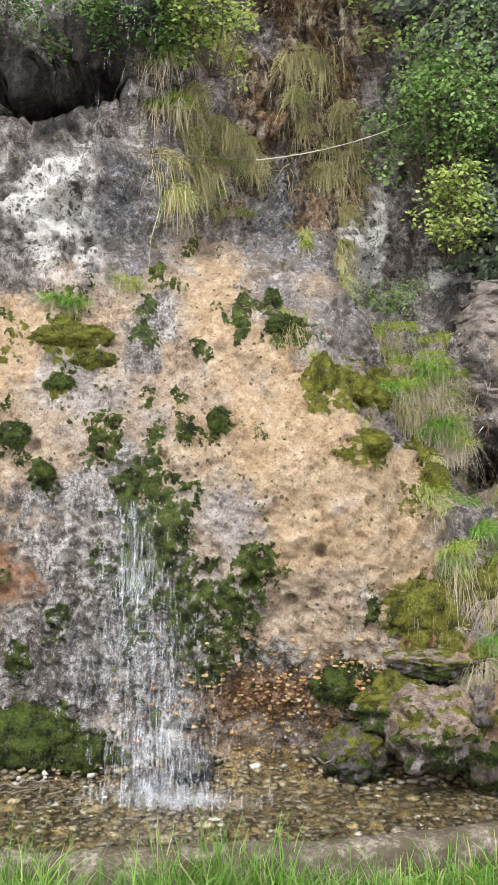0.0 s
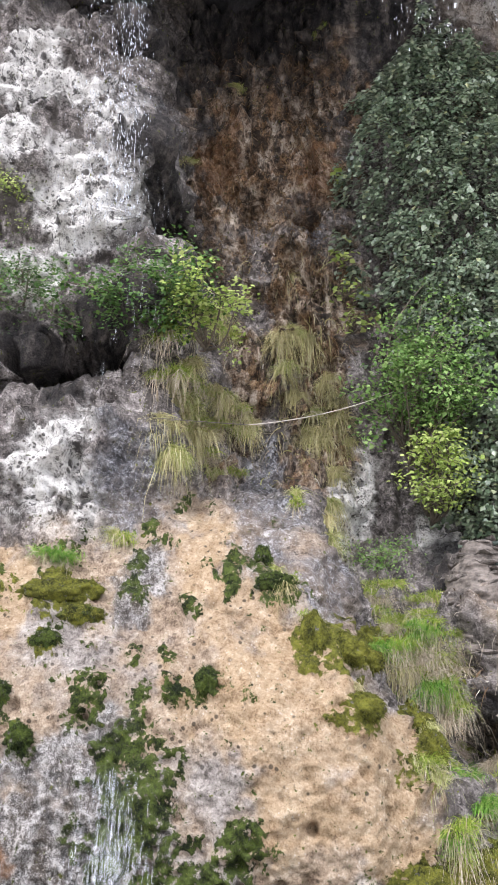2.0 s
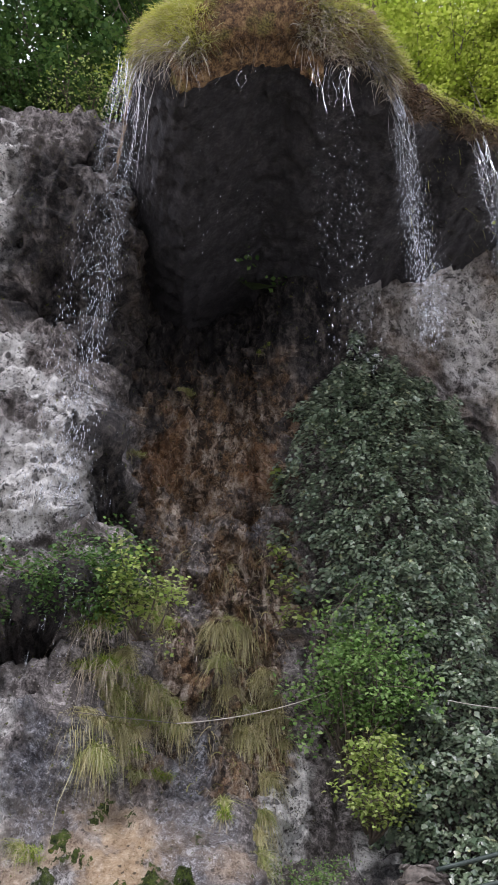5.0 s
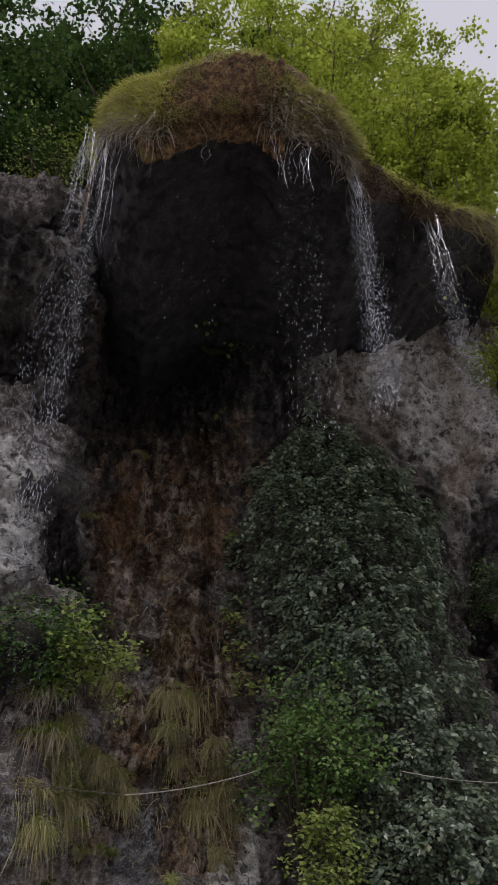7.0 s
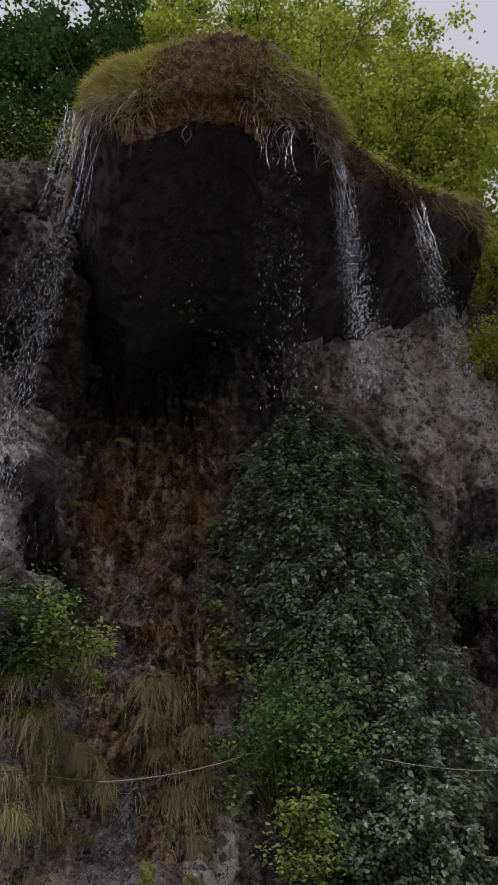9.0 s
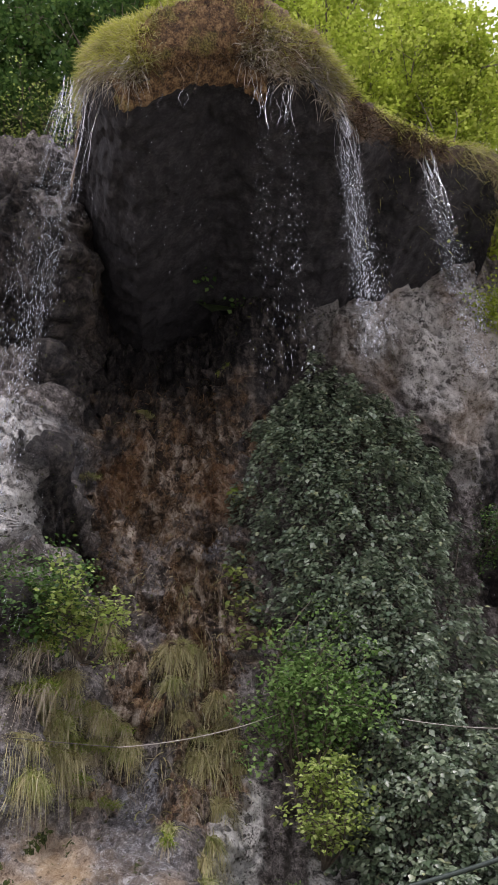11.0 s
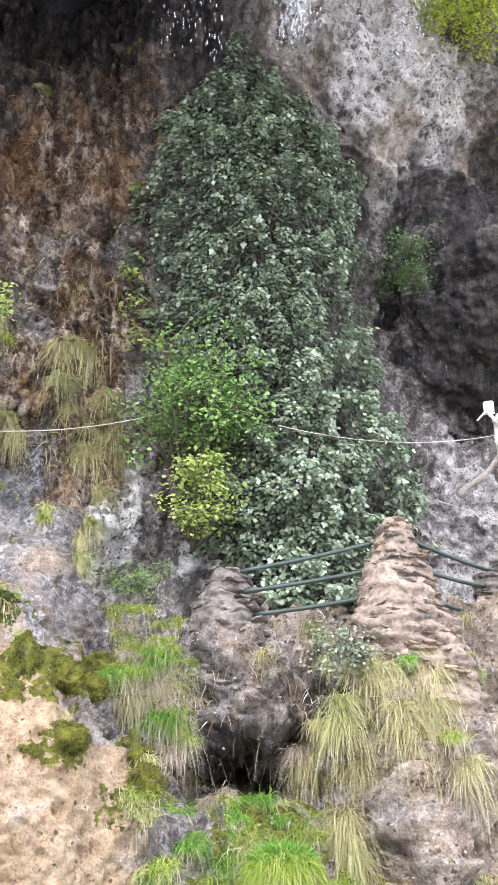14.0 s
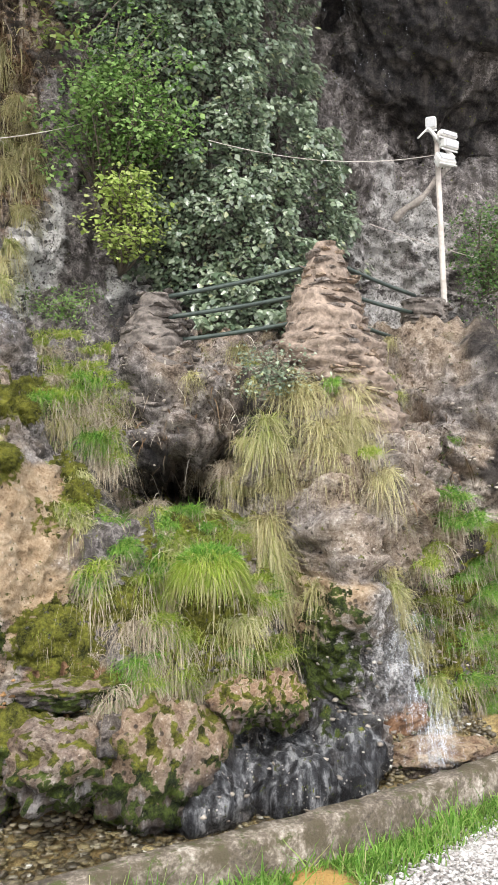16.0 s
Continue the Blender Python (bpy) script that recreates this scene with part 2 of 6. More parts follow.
    m.bump(m.span(pit, 0.0, 0.4), 0.35, 0.012)
    m.bump(mid, 0.75, 0.05)
    return m.m


ROCK = rock_material()


def plain(name, rough, dark, light, scale=30.0, bump=0.3, metal=0.0, size=0.004):
    m = Mat(name, rough, Metallic=metal)
    f = m.noise(scale, 5, 0.6)
    m.color(m.mix(m.span(m.mix(0.4, f, m.noise(scale / 7, 4)), 0.35, 0.65), dark, light))
    m.bump(f, bump, size)
    return m.m


def leafy(name, *stops, rough=0.5, glow=0.25, spec=0.22):
    """Leaves or blades, each of its own shade, a little lit through."""
    m = Mat(name, rough)
    c = m.ramp(m.island(), *stops)
    c = m.mix(m.span(m.noise(3.0, 3), 0.35, 0.65, 0.0, 0.35), c, (0.02, 0.03, 0.008))
    m.color(c)
    m.b.inputs["Specular IOR Level"].default_value = spec
    thin = m.n.new("ShaderNodeBsdfTranslucent")
    m.l.new(c, thin.inputs[0])
    add = m.n.new("ShaderNodeMixShader")
    add.inputs[0].default_value = glow
    m.l.new(m.b.outputs[0], add.inputs[1])
    m.l.new(thin.outputs[0], add.inputs[2])
    m.l.new(add.outputs[0], m.n["Material Output"].inputs[0])
    return m.m

# ---- the form of the cliff ----
def along(z, *pairs):
    """A line through (height, depth) pairs."""
    return np.interp(z, pairs[0::2], pairs[1::2])


def smoothed(z, *pairs):
    return (along(z - 0.16, *pairs) + along(z - 0.08, *pairs) + along(z, *pairs) + along(z + 0.08, *pairs) + along(z + 0.16, *pairs)) / 5


def bump(x, z, cx, cz, rx, rz, h):
    return h * np.exp(-(((x - cx) / rx) ** 2 + ((z - cz) / rz) ** 2))


def pocket(x, z, cx, cz, rx, rz, h):
    """A hollow with a steeper rim."""
    return h * step(1.25, 0.6, np.sqrt(((x - cx) / rx) ** 2 + ((z - cz) / rz) ** 2) + 0.12 * np.sin(5 * x + 3 * z))


def cliff_depth(x, z):
    """How far back the rock stands at (x, z), without its grain."""
    left = smoothed(z, -0.6, 4.9, 0.7, 4.75, 1.4, 4.7, 2.1, 4.85, 2.7, 5.35, 3.2, 5.75, 3.9, 5.8, 4.3, 5.95, 5.0, 6.1, 5.6, 6.0, 6.3, 5.85,
                    6.75, 5.88, 6.95, 6.2, 7.5, 6.25, 8.4, 6.4, 9.1, 6.45, 9.5, 6.1, 9.9, 5.75, 10.6, 5.6, 11.3, 5.5, 13.0, 7.3)
    mid = smoothed(z, -0.6, 5.0, 0.2, 4.98, 0.7, 4.75, 1.4, 4.6, 2.0, 4.65, 2.6, 5.05, 3.1, 5.6, 3.5, 6.25, 3.85, 6.95, 4.3, 7.3,
                   5.4, 7.45, 7.8, 7.5, 8.6, 7.6, 9.8, 7.8, 11.3, 7.8, 13.0, 8.1)
    right = smoothed(z, -0.6, 5.2, 0.35, 5.05, 0.9, 5.1, 1.4, 5.3, 2.1, 5.65, 2.7, 6.1, 3.1, 6.8, 3.6, 7.25, 6.0, 7.3, 8.3, 7.3,
                     9.5, 7.0, 10.7, 6.4, 13.0, 7.3)
    terrace = smoothed(z, -0.6, 5.6, 0.4, 5.5, 1.2, 5.5, 1.9, 5.6, 2.45, 5.8, 2.75, 6.1, 2.95, 7.0, 3.6, 7.5, 6.0, 7.6, 8.3, 7.5,
                       9.5, 7.2, 10.7, 6.5, 13.0, 7.3)
    wl = 1 - step(-0.78, -0.36, x + 0.08 * np.sin(3 * z) - 0.35 * step(3.2, 2.2, z) + 0.38 * step(6.85, 7.15, z))
    wr = step(0.62, 1.15, x + 0.25 * step(1.6, 2.6, z) - 0.3 * step(3.2, 4.0, z))
    wt = step(1.75, 2.2, x)
    y = left * wl + mid * (1 - wl)
    y = y * (1 - wr) + right * wr
    y = y * (1 - wt) + terrace * wt
    # hollows in the pale rock and under the grassy ledge
    y = y + pocket(x, z, -0.75, 6.12, 0.33, 0.4, 2.4)
    y = y + pocket(x, z, -1.5, 9.0, 0.55, 0.45, 0.4) + pocket(x, z, -1.2, 8.1, 0.2, 0.4, 0.25) + pocket(x, z, -1.42, 10.6, 0.2, 0.2, 0.4)
    y = y + pocket(x, z, -1.72, 4.42, 0.34, 0.26, 1.5) + pocket(x, z, -1.2, 4.62, 0.42, 0.26, 1.5)
    # dark hollow under the terrace
    y = y + pocket(x, z, 1.88, 1.76, 0.44, 0.3, 1.7)
    # ledges that carry shrub and grass, and the pale shoulder
    y = y - bump(x, z, -0.55, 4.95, 0.5, 0.3, 0.75) - bump(x, z, -0.4, 4.2, 0.4, 0.35, 0.22)
    # rock that hangs over the lamp, and the hollow under it
    y = y - bump(x, z, 5.2, 6.9, 0.8, 0.8, 1.2) + bump(x, z, 5.1, 5.4, 0.9, 0.5, 0.8) - bump(x, z, 3.6, 9.4, 0.9, 0.8, 0.5) + bump(x, z, 3.9, 6.6, 0.35, 0.9, 0.5)
    # grassy cushions at the foot, stony shelf and the shoulder of the steps
    y = y - bump(x, z, 2.0, 0.95, 0.3, 0.32, 0.5) - bump(x, z, 1.25, 0.75, 0.4, 0.3, 0.35) - bump(x, z, 1.6, 0.2, 0.55, 0.3, 0.5)
    y = y - bump(x, z, 2.3, 0.15, 0.6, 0.28, 0.75) - bump(x, z, 1.15, 1.35, 0.3, 0.4, 0.3)
    # root of the stone pillar
    y = y - bump(x, z, 3.05, 1.7, 0.45, 0.7, 0.4) - bump(x, z, 2.66, 1.6, 0.24, 0.26, 0.2) - bump(x, z, 2.62, 2.3, 0.2, 0.3, 0.2)
    # shoulders under the stumps
    y = y - bump(x, z, 1.75, 2.55, 0.28, 0.5, 0.35) - bump(x, z, 4.15, 2.5, 0.4, 0.6, 0.4)
    # spout of travertine under the pillar
    w = 0.1 + 0.44 * np.clip(1.42 - z, 0, 1.4)
    y = y - (0.4 + 0.25 * step(0.25, 0.7, z)) * np.clip(1 - ((x - 2.74 - 0.02 * (1.3 - z)) / w) ** 2, 0, 1) ** 0.7 * step(1.75, 1.05, z)
    return y


# ---- cliff ----
def patches(x, z, wob, *ovals):
    """1 inside any of the ovals (x, z, half width, half height), with frayed edges."""
    out = np.zeros_like(x)
    for cx, cz, rx, rz in ovals:
        d = np.sqrt(((x - cx) / rx) ** 2 + ((z - cz) / rz) ** 2)
        out = np.maximum(out, step(1.3, 0.7, d + wob))
    return out


def cliff_zones(x, z):
    p = np.stack([x, 0 * x + 3.1, z], -1)
    wob = 0.9 * fbm(p * 3.2, 4) + 0.5 * fbm(p * 14.0, 2)
    fray = 1.3 * fbm(p * 5.0 + 8, 4) + 0.9 * fbm(p * 21.0, 2)
    white = patches(x, z, wob,
        (2.86, 0.75, 0.22, 0.45),
        (2.85, 9.75, 0.50, 0.50),
        (3.63, 9.30, 0.60, 0.80),
        (4.30, 8.90, 0.30, 0.40),
        (3.94, 9.83, 0.40, 0.50),
        (4.16, 3.95, 0.30, 0.50),
        (4.20, 3.34, 0.30, 0.35),
        (4.73, 4.29, 0.25, 0.40),
        (0.96, 3.79, 0.20, 0.41),
        (2.69, 2.99, 0.20, 0.15),
        (4.03, 1.64, 0.25, 0.30),
        (1.07, 4.03, 0.15, 0.31),
        (0.86, 3.58, 0.14, 0.44),
        (1.68, 3.22, 0.12, 0.35),
        (4.37, 3.62, 0.40, 0.57),
        (4.42, 4.32, 0.35, 0.43),
        (3.14, 9.97, 0.44, 0.42),
        (3.93, 8.84, 0.64, 0.79),
        (4.27, 9.16, 0.44, 0.66),
        (2.00, 10.51, 0.23, 0.97),
        (1.79, 10.14, 0.22, 0.44),
        (1.66, 3.31, 0.14, 0.31),
        (1.70, 3.19, 0.17, 0.38),
        (3.92, 1.68, 0.21, 0.21),
        (4.07, 1.31, 0.17, 0.26),
        (-3.37, 14.57, 0.72, 1.25),
        (-2.46, 9.88, 0.32, 0.97),
        (-2.37, 14.50, 0.51, 0.82),
        (-1.99, 7.66, 0.30, 0.62),
        (-1.52, 7.26, 0.32, 0.27),
        (-1.37, 6.06, 0.36, 0.60),
        (-1.95, 6.57, 0.21, 0.24),
        (-1.32, 3.57, 0.30, 0.49),
        (-1.08, 3.22, 0.14, 0.26),
        (-1.11, 6.79, 0.22, 0.21),
        (-1.72, 5.37, 0.25, 0.26),
    )
    orange = patches(x, z, wob,
        (0.05, 2.40, 0.30, 0.50), (0.20, 2.00, 0.45, 0.40), (-0.15, 3.00, 0.22, 0.32),
        (0.09, 2.09, 0.26, 0.41),
        (-0.04, 2.45, 0.15, 0.40),
        (0.53, 1.73, 0.41, 0.19),
        (-0.22, 2.88, 0.19, 0.36),
        (0.37, 1.48, 0.28, 0.28),
        (-1.49, 2.57, 0.19, 0.38),
        (2.14, 0.46, 0.14, 0.14),
        (2.51, 0.83, 0.12, 0.23),
        (1.42, 0.57, 0.19, 0.19),
        (0.88, 0.61, 0.16, 0.10),
        (1.29, 0.39, 0.19, 0.16),
        (0.38, 1.89, 0.35, 0.29),
        (0.13, 2.45, 0.20, 0.44),
        (0.76, 1.51, 0.26, 0.26),
        (0.83, 1.19, 0.20, 0.23),
        (-0.08, 2.79, 0.15, 0.28),
        (2.53, 0.75, 0.13, 0.38),
        (2.73, 1.09, 0.22, 0.14),
        (2.84, 0.96, 0.14, 0.14),)
    grey = patches(x, z, wob,
        (-0.62, 2.70, 0.20, 0.30),
        (-0.99, 1.26, 0.63, 0.43),
        (-0.58, 0.78, 0.46, 0.63),
        (-1.15, 0.78, 0.37, 0.64),
        (-0.67, 1.77, 0.15, 0.13),
        (0.13, 0.61, 0.40, 0.21),
        (2.90, 0.70, 0.30, 0.50),)
    blue = patches(x, z, wob,
        (-0.80, 7.30, 0.26, 0.40), (0.67, 6.45, 0.20, 0.35),
        (0.17, 3.45, 0.26, 0.82),
        (0.51, 2.74, 0.15, 0.27),
        (0.34, 4.06, 0.26, 0.45),
        (0.78, 6.62, 0.18, 0.40),
        (-0.64, 7.50, 0.21, 0.27),
        (-0.85, 3.48, 0.25, 0.40),
        (-0.72, 7.21, 0.27, 0.34),)
    dmoss = patches(x, z, fray,
        (-0.53, 1.32, 0.24, 0.39),
        (0.06, 1.25, 0.13, 0.10),
        (-0.07, 0.99, 0.16, 0.19),
        (-1.29, 0.26, 0.30, 0.23),
        (-0.94, 0.16, 0.21, 0.17),
        (-0.23, 0.88, 0.20, 0.30),
        (0.51, 0.61, 0.15, 0.12),
        (-0.16, 2.04, 0.06, 0.08),
        (-0.36, 2.01, 0.05, 0.08),
        (-0.59, 2.60, 0.07, 0.06),
        (-0.63, 3.14, 0.06, 0.10),
        (-0.80, 2.02, 0.12, 0.17),
        (-0.65, 1.67, 0.11, 0.10),
        (-0.56, 1.93, 0.06, 0.13),
        (-1.39, 1.97, 0.10, 0.10),
        (-1.17, 1.74, 0.07, 0.07),
        (-1.31, 0.75, 0.06, 0.10),
        (0.24, 2.57, 0.14, 0.10),
        (0.16, 2.79, 0.07, 0.14),
        (0.67, 1.00, 0.05, 0.08),
        (-0.04, 2.79, 0.07, 0.19),
        (2.62, 0.81, 0.15, 0.22),
        (1.53, 0.48, 0.10, 0.13),
        (1.23, 0.22, 0.13, 0.13),
        (0.83, 0.39, 0.17, 0.27),
        (0.88, 0.67, 0.16, 0.10),
        (2.62, 0.66, 0.13, 0.29),)
    bmoss = patches(x, z, fray,
        (-1.14, 2.62, 0.28, 0.14),
        (-0.96, 2.45, 0.14, 0.10),
        (-1.15, 2.29, 0.09, 0.08),
        (0.62, 2.24, 0.21, 0.16),
        (0.42, 2.23, 0.10, 0.18),
        (0.62, 1.89, 0.12, 0.08),
        (1.09, 1.74, 0.17, 0.20),
        (1.09, 0.97, 0.29, 0.16),
        (1.63, 0.87, 0.20, 0.17),
        (0.76, 2.30, 0.15, 0.13),
        (3.62, 0.53, 0.13, 0.25),
        (1.51, 1.17, 0.31, 0.20),
        (1.89, 1.08, 0.33, 0.33),
        (1.81, 1.35, 0.28, 0.14),
        (2.23, 1.15, 0.22, 0.29),
        (1.20, 2.26, 0.23, 0.20),
        (3.90, 0.83, 0.34, 0.51),)
    brown = patches(x, z, wob,
        (0.05, 8.12, 0.67, 1.45),
        (0.02, 9.64, 0.83, 1.00),
        (0.67, 5.82, 0.52, 1.09),
        (0.75, 4.56, 0.32, 0.63),
        (-0.01, 5.05, 0.22, 0.77),
        (-0.19, 3.73, 0.19, 0.45),
        (0.53, 8.36, 0.69, 1.23),
        (-0.07, 7.96, 0.72, 1.41),
        (0.52, 3.55, 0.18, 0.97),)
    rust = patches(x, z, wob,
        (-1.36, 1.19, 0.15, 0.17),
        (0.09, 0.50, 0.37, 0.14),
        (0.83, 7.58, 0.26, 0.33),
        (-0.34, 7.83, 0.26, 0.55),
        (3.12, 0.26, 0.25, 0.13),
        (1.05, 0.78, 0.25, 0.08),)
    # dark ovals that paint the shade of hollows and ledges
    shade_dark = patches(x, z, wob,
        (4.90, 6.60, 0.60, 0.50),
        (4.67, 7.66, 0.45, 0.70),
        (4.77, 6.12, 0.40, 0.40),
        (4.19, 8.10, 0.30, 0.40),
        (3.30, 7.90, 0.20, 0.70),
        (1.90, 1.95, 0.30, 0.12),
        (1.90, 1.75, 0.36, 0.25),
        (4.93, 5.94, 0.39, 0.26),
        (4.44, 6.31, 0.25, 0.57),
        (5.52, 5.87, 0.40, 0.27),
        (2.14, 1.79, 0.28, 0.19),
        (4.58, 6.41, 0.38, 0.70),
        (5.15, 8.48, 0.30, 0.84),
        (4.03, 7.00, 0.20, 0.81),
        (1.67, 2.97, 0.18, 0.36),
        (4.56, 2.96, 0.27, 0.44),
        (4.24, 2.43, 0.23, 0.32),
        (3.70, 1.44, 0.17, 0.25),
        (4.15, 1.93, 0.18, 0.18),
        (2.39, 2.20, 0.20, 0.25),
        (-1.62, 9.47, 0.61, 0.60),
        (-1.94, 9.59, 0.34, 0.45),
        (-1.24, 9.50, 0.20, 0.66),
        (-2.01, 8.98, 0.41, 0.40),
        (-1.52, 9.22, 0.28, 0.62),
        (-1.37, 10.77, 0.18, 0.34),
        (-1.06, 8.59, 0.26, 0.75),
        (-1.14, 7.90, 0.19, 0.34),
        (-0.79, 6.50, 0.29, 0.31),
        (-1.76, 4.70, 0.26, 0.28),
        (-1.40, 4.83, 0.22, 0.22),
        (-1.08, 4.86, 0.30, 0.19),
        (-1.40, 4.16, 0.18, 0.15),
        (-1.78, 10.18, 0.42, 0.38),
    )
    drip_shade = patches(x, z, wob,
        (1.67, 0.27, 0.40, 0.19),
        (2.33, 0.18, 0.41, 0.24),
        (2.13, 0.29, 0.27, 0.14),
        (2.57, 0.42, 0.14, 0.31),
        (2.58, 0.62, 0.11, 0.33),
        (3.30, 0.10, 0.15, 0.10),)
    apron = step(0.45, -0.15, z - 3.45 + np.where(x < -0.35, 0.55, 0.25) * np.abs(x + 0.35) + 0.35 * wob) * step(1.05, 0.75, x + 0.12 * wob + 0.28 * (z - 1.6))
    spots = apron * step(0.2, 0.36, fbm(p * 5.2 + 9, 4)) * step(0.75, -0.6, x + 0.4 * wob)
    dmoss = np.maximum(dmoss, 0.9 * spots)
    tan = 0.75 * step(1.5, 1.8, x) * step(0.9, 1.5, z) * step(3.3, 2.9, z) * step(-0.5, 0.5, fbm(p * 1.9 + 4, 3) + 0.25) + 0.5 * step(1.8, 2.6, x) * step(7.8, 8.6, z) * step(-0.2, 0.3, fbm(p * 1.5 + 2, 3) + 0.1)
    # shade under the overhang painted in, darker with height
    shade_wet = step(7.9, 9.7, z + 0.9 * wob + 0.2 * np.abs(x - 0.4)) * step(-1.3, -0.7, x) * step(2.5, 1.6, x)
    shade_wet = np.maximum(shade_wet, 0.9 * shade_dark)
    return dict(shade_wet=shade_wet, pale=white * np.where(x > 2.0, np.where(z < 6.0, 0.5, 0.8), 1.0), apron=apron, travertine=np.maximum(apron, tan), ochre=orange * 0.85, washed=grey * 0.85, slate=blue * 0.6, rootbed=brown * step(3.4, 3.9, z), rust=rust * np.where(z > 3, 0.45, 0.8),
                dark_moss=dmoss * 0.85, moss=bmoss * 0.9, drip_shade=drip_shade * 0.95, wet=np.maximum(np.maximum(grey, blue), np.maximum(drip_shade, 0.6 * brown)))


CLIFF_GRID = []
GRID_X = np.concatenate([np.linspace(-3.6, -2.25, 34), np.linspace(-2.2, 4.3, 410), np.linspace(4.32, 5.3, 56), np.linspace(5.34, 6.6, 26)])
GRID_Z = np.concatenate([np.linspace(-0.25, 4.0, 310), np.linspace(4.016, 8.0, 230), np.linspace(8.02, 12.6, 190)])


def rock_at(x, z):
    """The place on the cliff's grained surface near (x, z)."""
    g = CLIFF_GRID[0]
    return g[min(np.searchsorted(GRID_X, x), len(GRID_X) - 1), min(np.searchsorted(GRID_Z, z), len(GRID_Z) - 1)]


def build_cliff():
    nx, nz = len(GRID_X), len(GRID_Z)
    x, z = np.meshgrid(GRID_X, GRID_Z, indexing="ij")
    x, z = x.ravel(), z.ravel()
    e = 0.02
    y = cliff_depth(x, z)
    gx, gz = (cliff_depth(x + e, z) - y) / e, (cliff_depth(x, z + e) - y) / e
    n = np.stack([gx, -np.ones_like(x), gz], -1)
    n /= np.linalg.norm(n, axis=1)[:, None]
    p = np.stack([x, y, z], -1)
    zone = cliff_zones(x, z)
    soft = np.clip(zone.pop("apron"), 0, 1)
    rough = 1 - 0.72 * soft
    lump, _ = cells(p * 3.2)
    knob, _ = cells(p * 9.0)
    pits, _ = cells(p * 6.5 + 9)
    d = 0.16 * fbm(p * 0.9, 3) * rough + rough * (0.2 * ridged(p * 1.9, 4) + 0.12 * (0.5 - lump)) + (0.03 + 0.03 * rough) * fbm(p * 5.5, 4) + (0.015 + 0.065 * rough) * (0.5 - knob) + 0.012 * fbm(p * 30, 2) + (0.026 + 0.014 * rough) * ridged(p * 17, 3)
    crumb, _ = cells(p * 24)
    d += 0.024 * (0.5 - crumb) - 0.08 * soft * step(0.3, 0.12, pits) * step(0.0, 0.3, perlin(p * 2.3))
    d -= zone["pale"] * 0.16 * step(0.34, 0.12, pits) * step(-0.1, 0.25, perlin(p * 1.7))
    def only(mask, relief):
        """The relief at the points where the mask is not nought, times the mask."""
        out = np.zeros(len(p))
        k = mask > 0.01
        out[k] = mask[k] * relief(p[k])
        return out

    def leaning(q):
        lean = np.stack([q[:, 0] + 0.7 * q[:, 2], q[:, 1], 0.45 * q[:, 2]], -1)
        return 0.5 * ridged(lean * 0.9 + 9, 4) + 0.3 * (0.4 - cells(lean * 1.7 + 4)[0])

    left_wall = step(-0.6, -1.0, x) * step(3.2, 3.7, z)
    upper_right = step(1.4, 2.2, x) * step(7.6, 8.4, z)
    crag = np.maximum(0.7 * left_wall, np.maximum(upper_right, step(3.3, 3.7, x)))
    d += only(crag, lambda q: 0.3 * ridged(q * (1.3, 1.3, 2.0) + 5, 4) + 0.12 * (0.5 - cells(q * (2.0, 2.0, 3.4) + 3)[0]))
    d -= only(left_wall, lambda q: 0.14 * step(0.3, 0.12, cells(q * (3.6, 3.6, 2.6) + 6)[0]) + 0.06 * step(0.02, 0.14, np.abs(perlin(q * 2.8 + 4))) - 0.06)
    # ragged courses of tufa below the railing and round the pillar's foot
    ragged = step(1.45, 1.6, x) * np.where(x > 2.3, step(0.75, 1.5, z), step(1.35, 1.6, z)) * step(3.2, 2.9, z)
    d += only(upper_right, leaning)
    d += only(ragged, lambda q: 0.2 * ridged(q * (1.6, 1.6, 4.2) + 2, 4) + 0.16 * (0.5 - cells(q * (4.2, 4.2, 8.5) + 1)[0]) + 0.05 * fbm(q * 13, 3))
    d += only(zone["rootbed"], lambda q: 0.1 * fbm(q * (7.0, 7.0, 1.3), 3) + (0.12 + 0.5 * step(-0.2, 0.3, fbm(q * 1.3 + 6, 2))) * (0.4 - cells(q * (4.0, 4.0, 3.2) + 2)[0])
              + 0.12 * (0.5 - cells(q * (12, 12, 9) + 5)[0]) + 0.1 * ridged(q * 7 + 4, 3))
    d += only(zone["washed"], lambda q: 0.06 * ridged(q * (7, 7, 11), 4) + 0.04 * fbm(q * (22, 22, 12), 2))
    mosses = np.maximum(zone["dark_moss"], zone["moss"])
    d += 0.035 * mosses + mosses * 0.035 * fbm(p * 26, 2)
    p = p + n * d[:, None]
    CLIFF_GRID.append(p.reshape(nx, nz, 3))
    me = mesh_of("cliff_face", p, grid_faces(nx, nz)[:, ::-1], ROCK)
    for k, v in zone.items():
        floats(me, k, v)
    return tagged(new("cliff_face", me), "wet limestone and tufa cliff with ochre travertine, moss and dark hollows", "cliff", kind="structure")


cliff_face = build_cliff()


# ---- overhanging cap ----
LIP_X = (-1.15, -0.95, -0.8, -0.55, -0.26, 0.11, 0.4, 0.66, 0.99, 1.38, 1.64, 1.98, 2.38, 2.73, 3.24, 3.7, 3.95, 3.98)
LIP_Y = (5.7, 4.7, 3.95, 3.6, 3.4, 3.3, 3.27, 3.3, 3.4, 3.52, 3.75, 4.08, 4.3, 4.4, 4.58, 4.85, 5.2, 5.9)
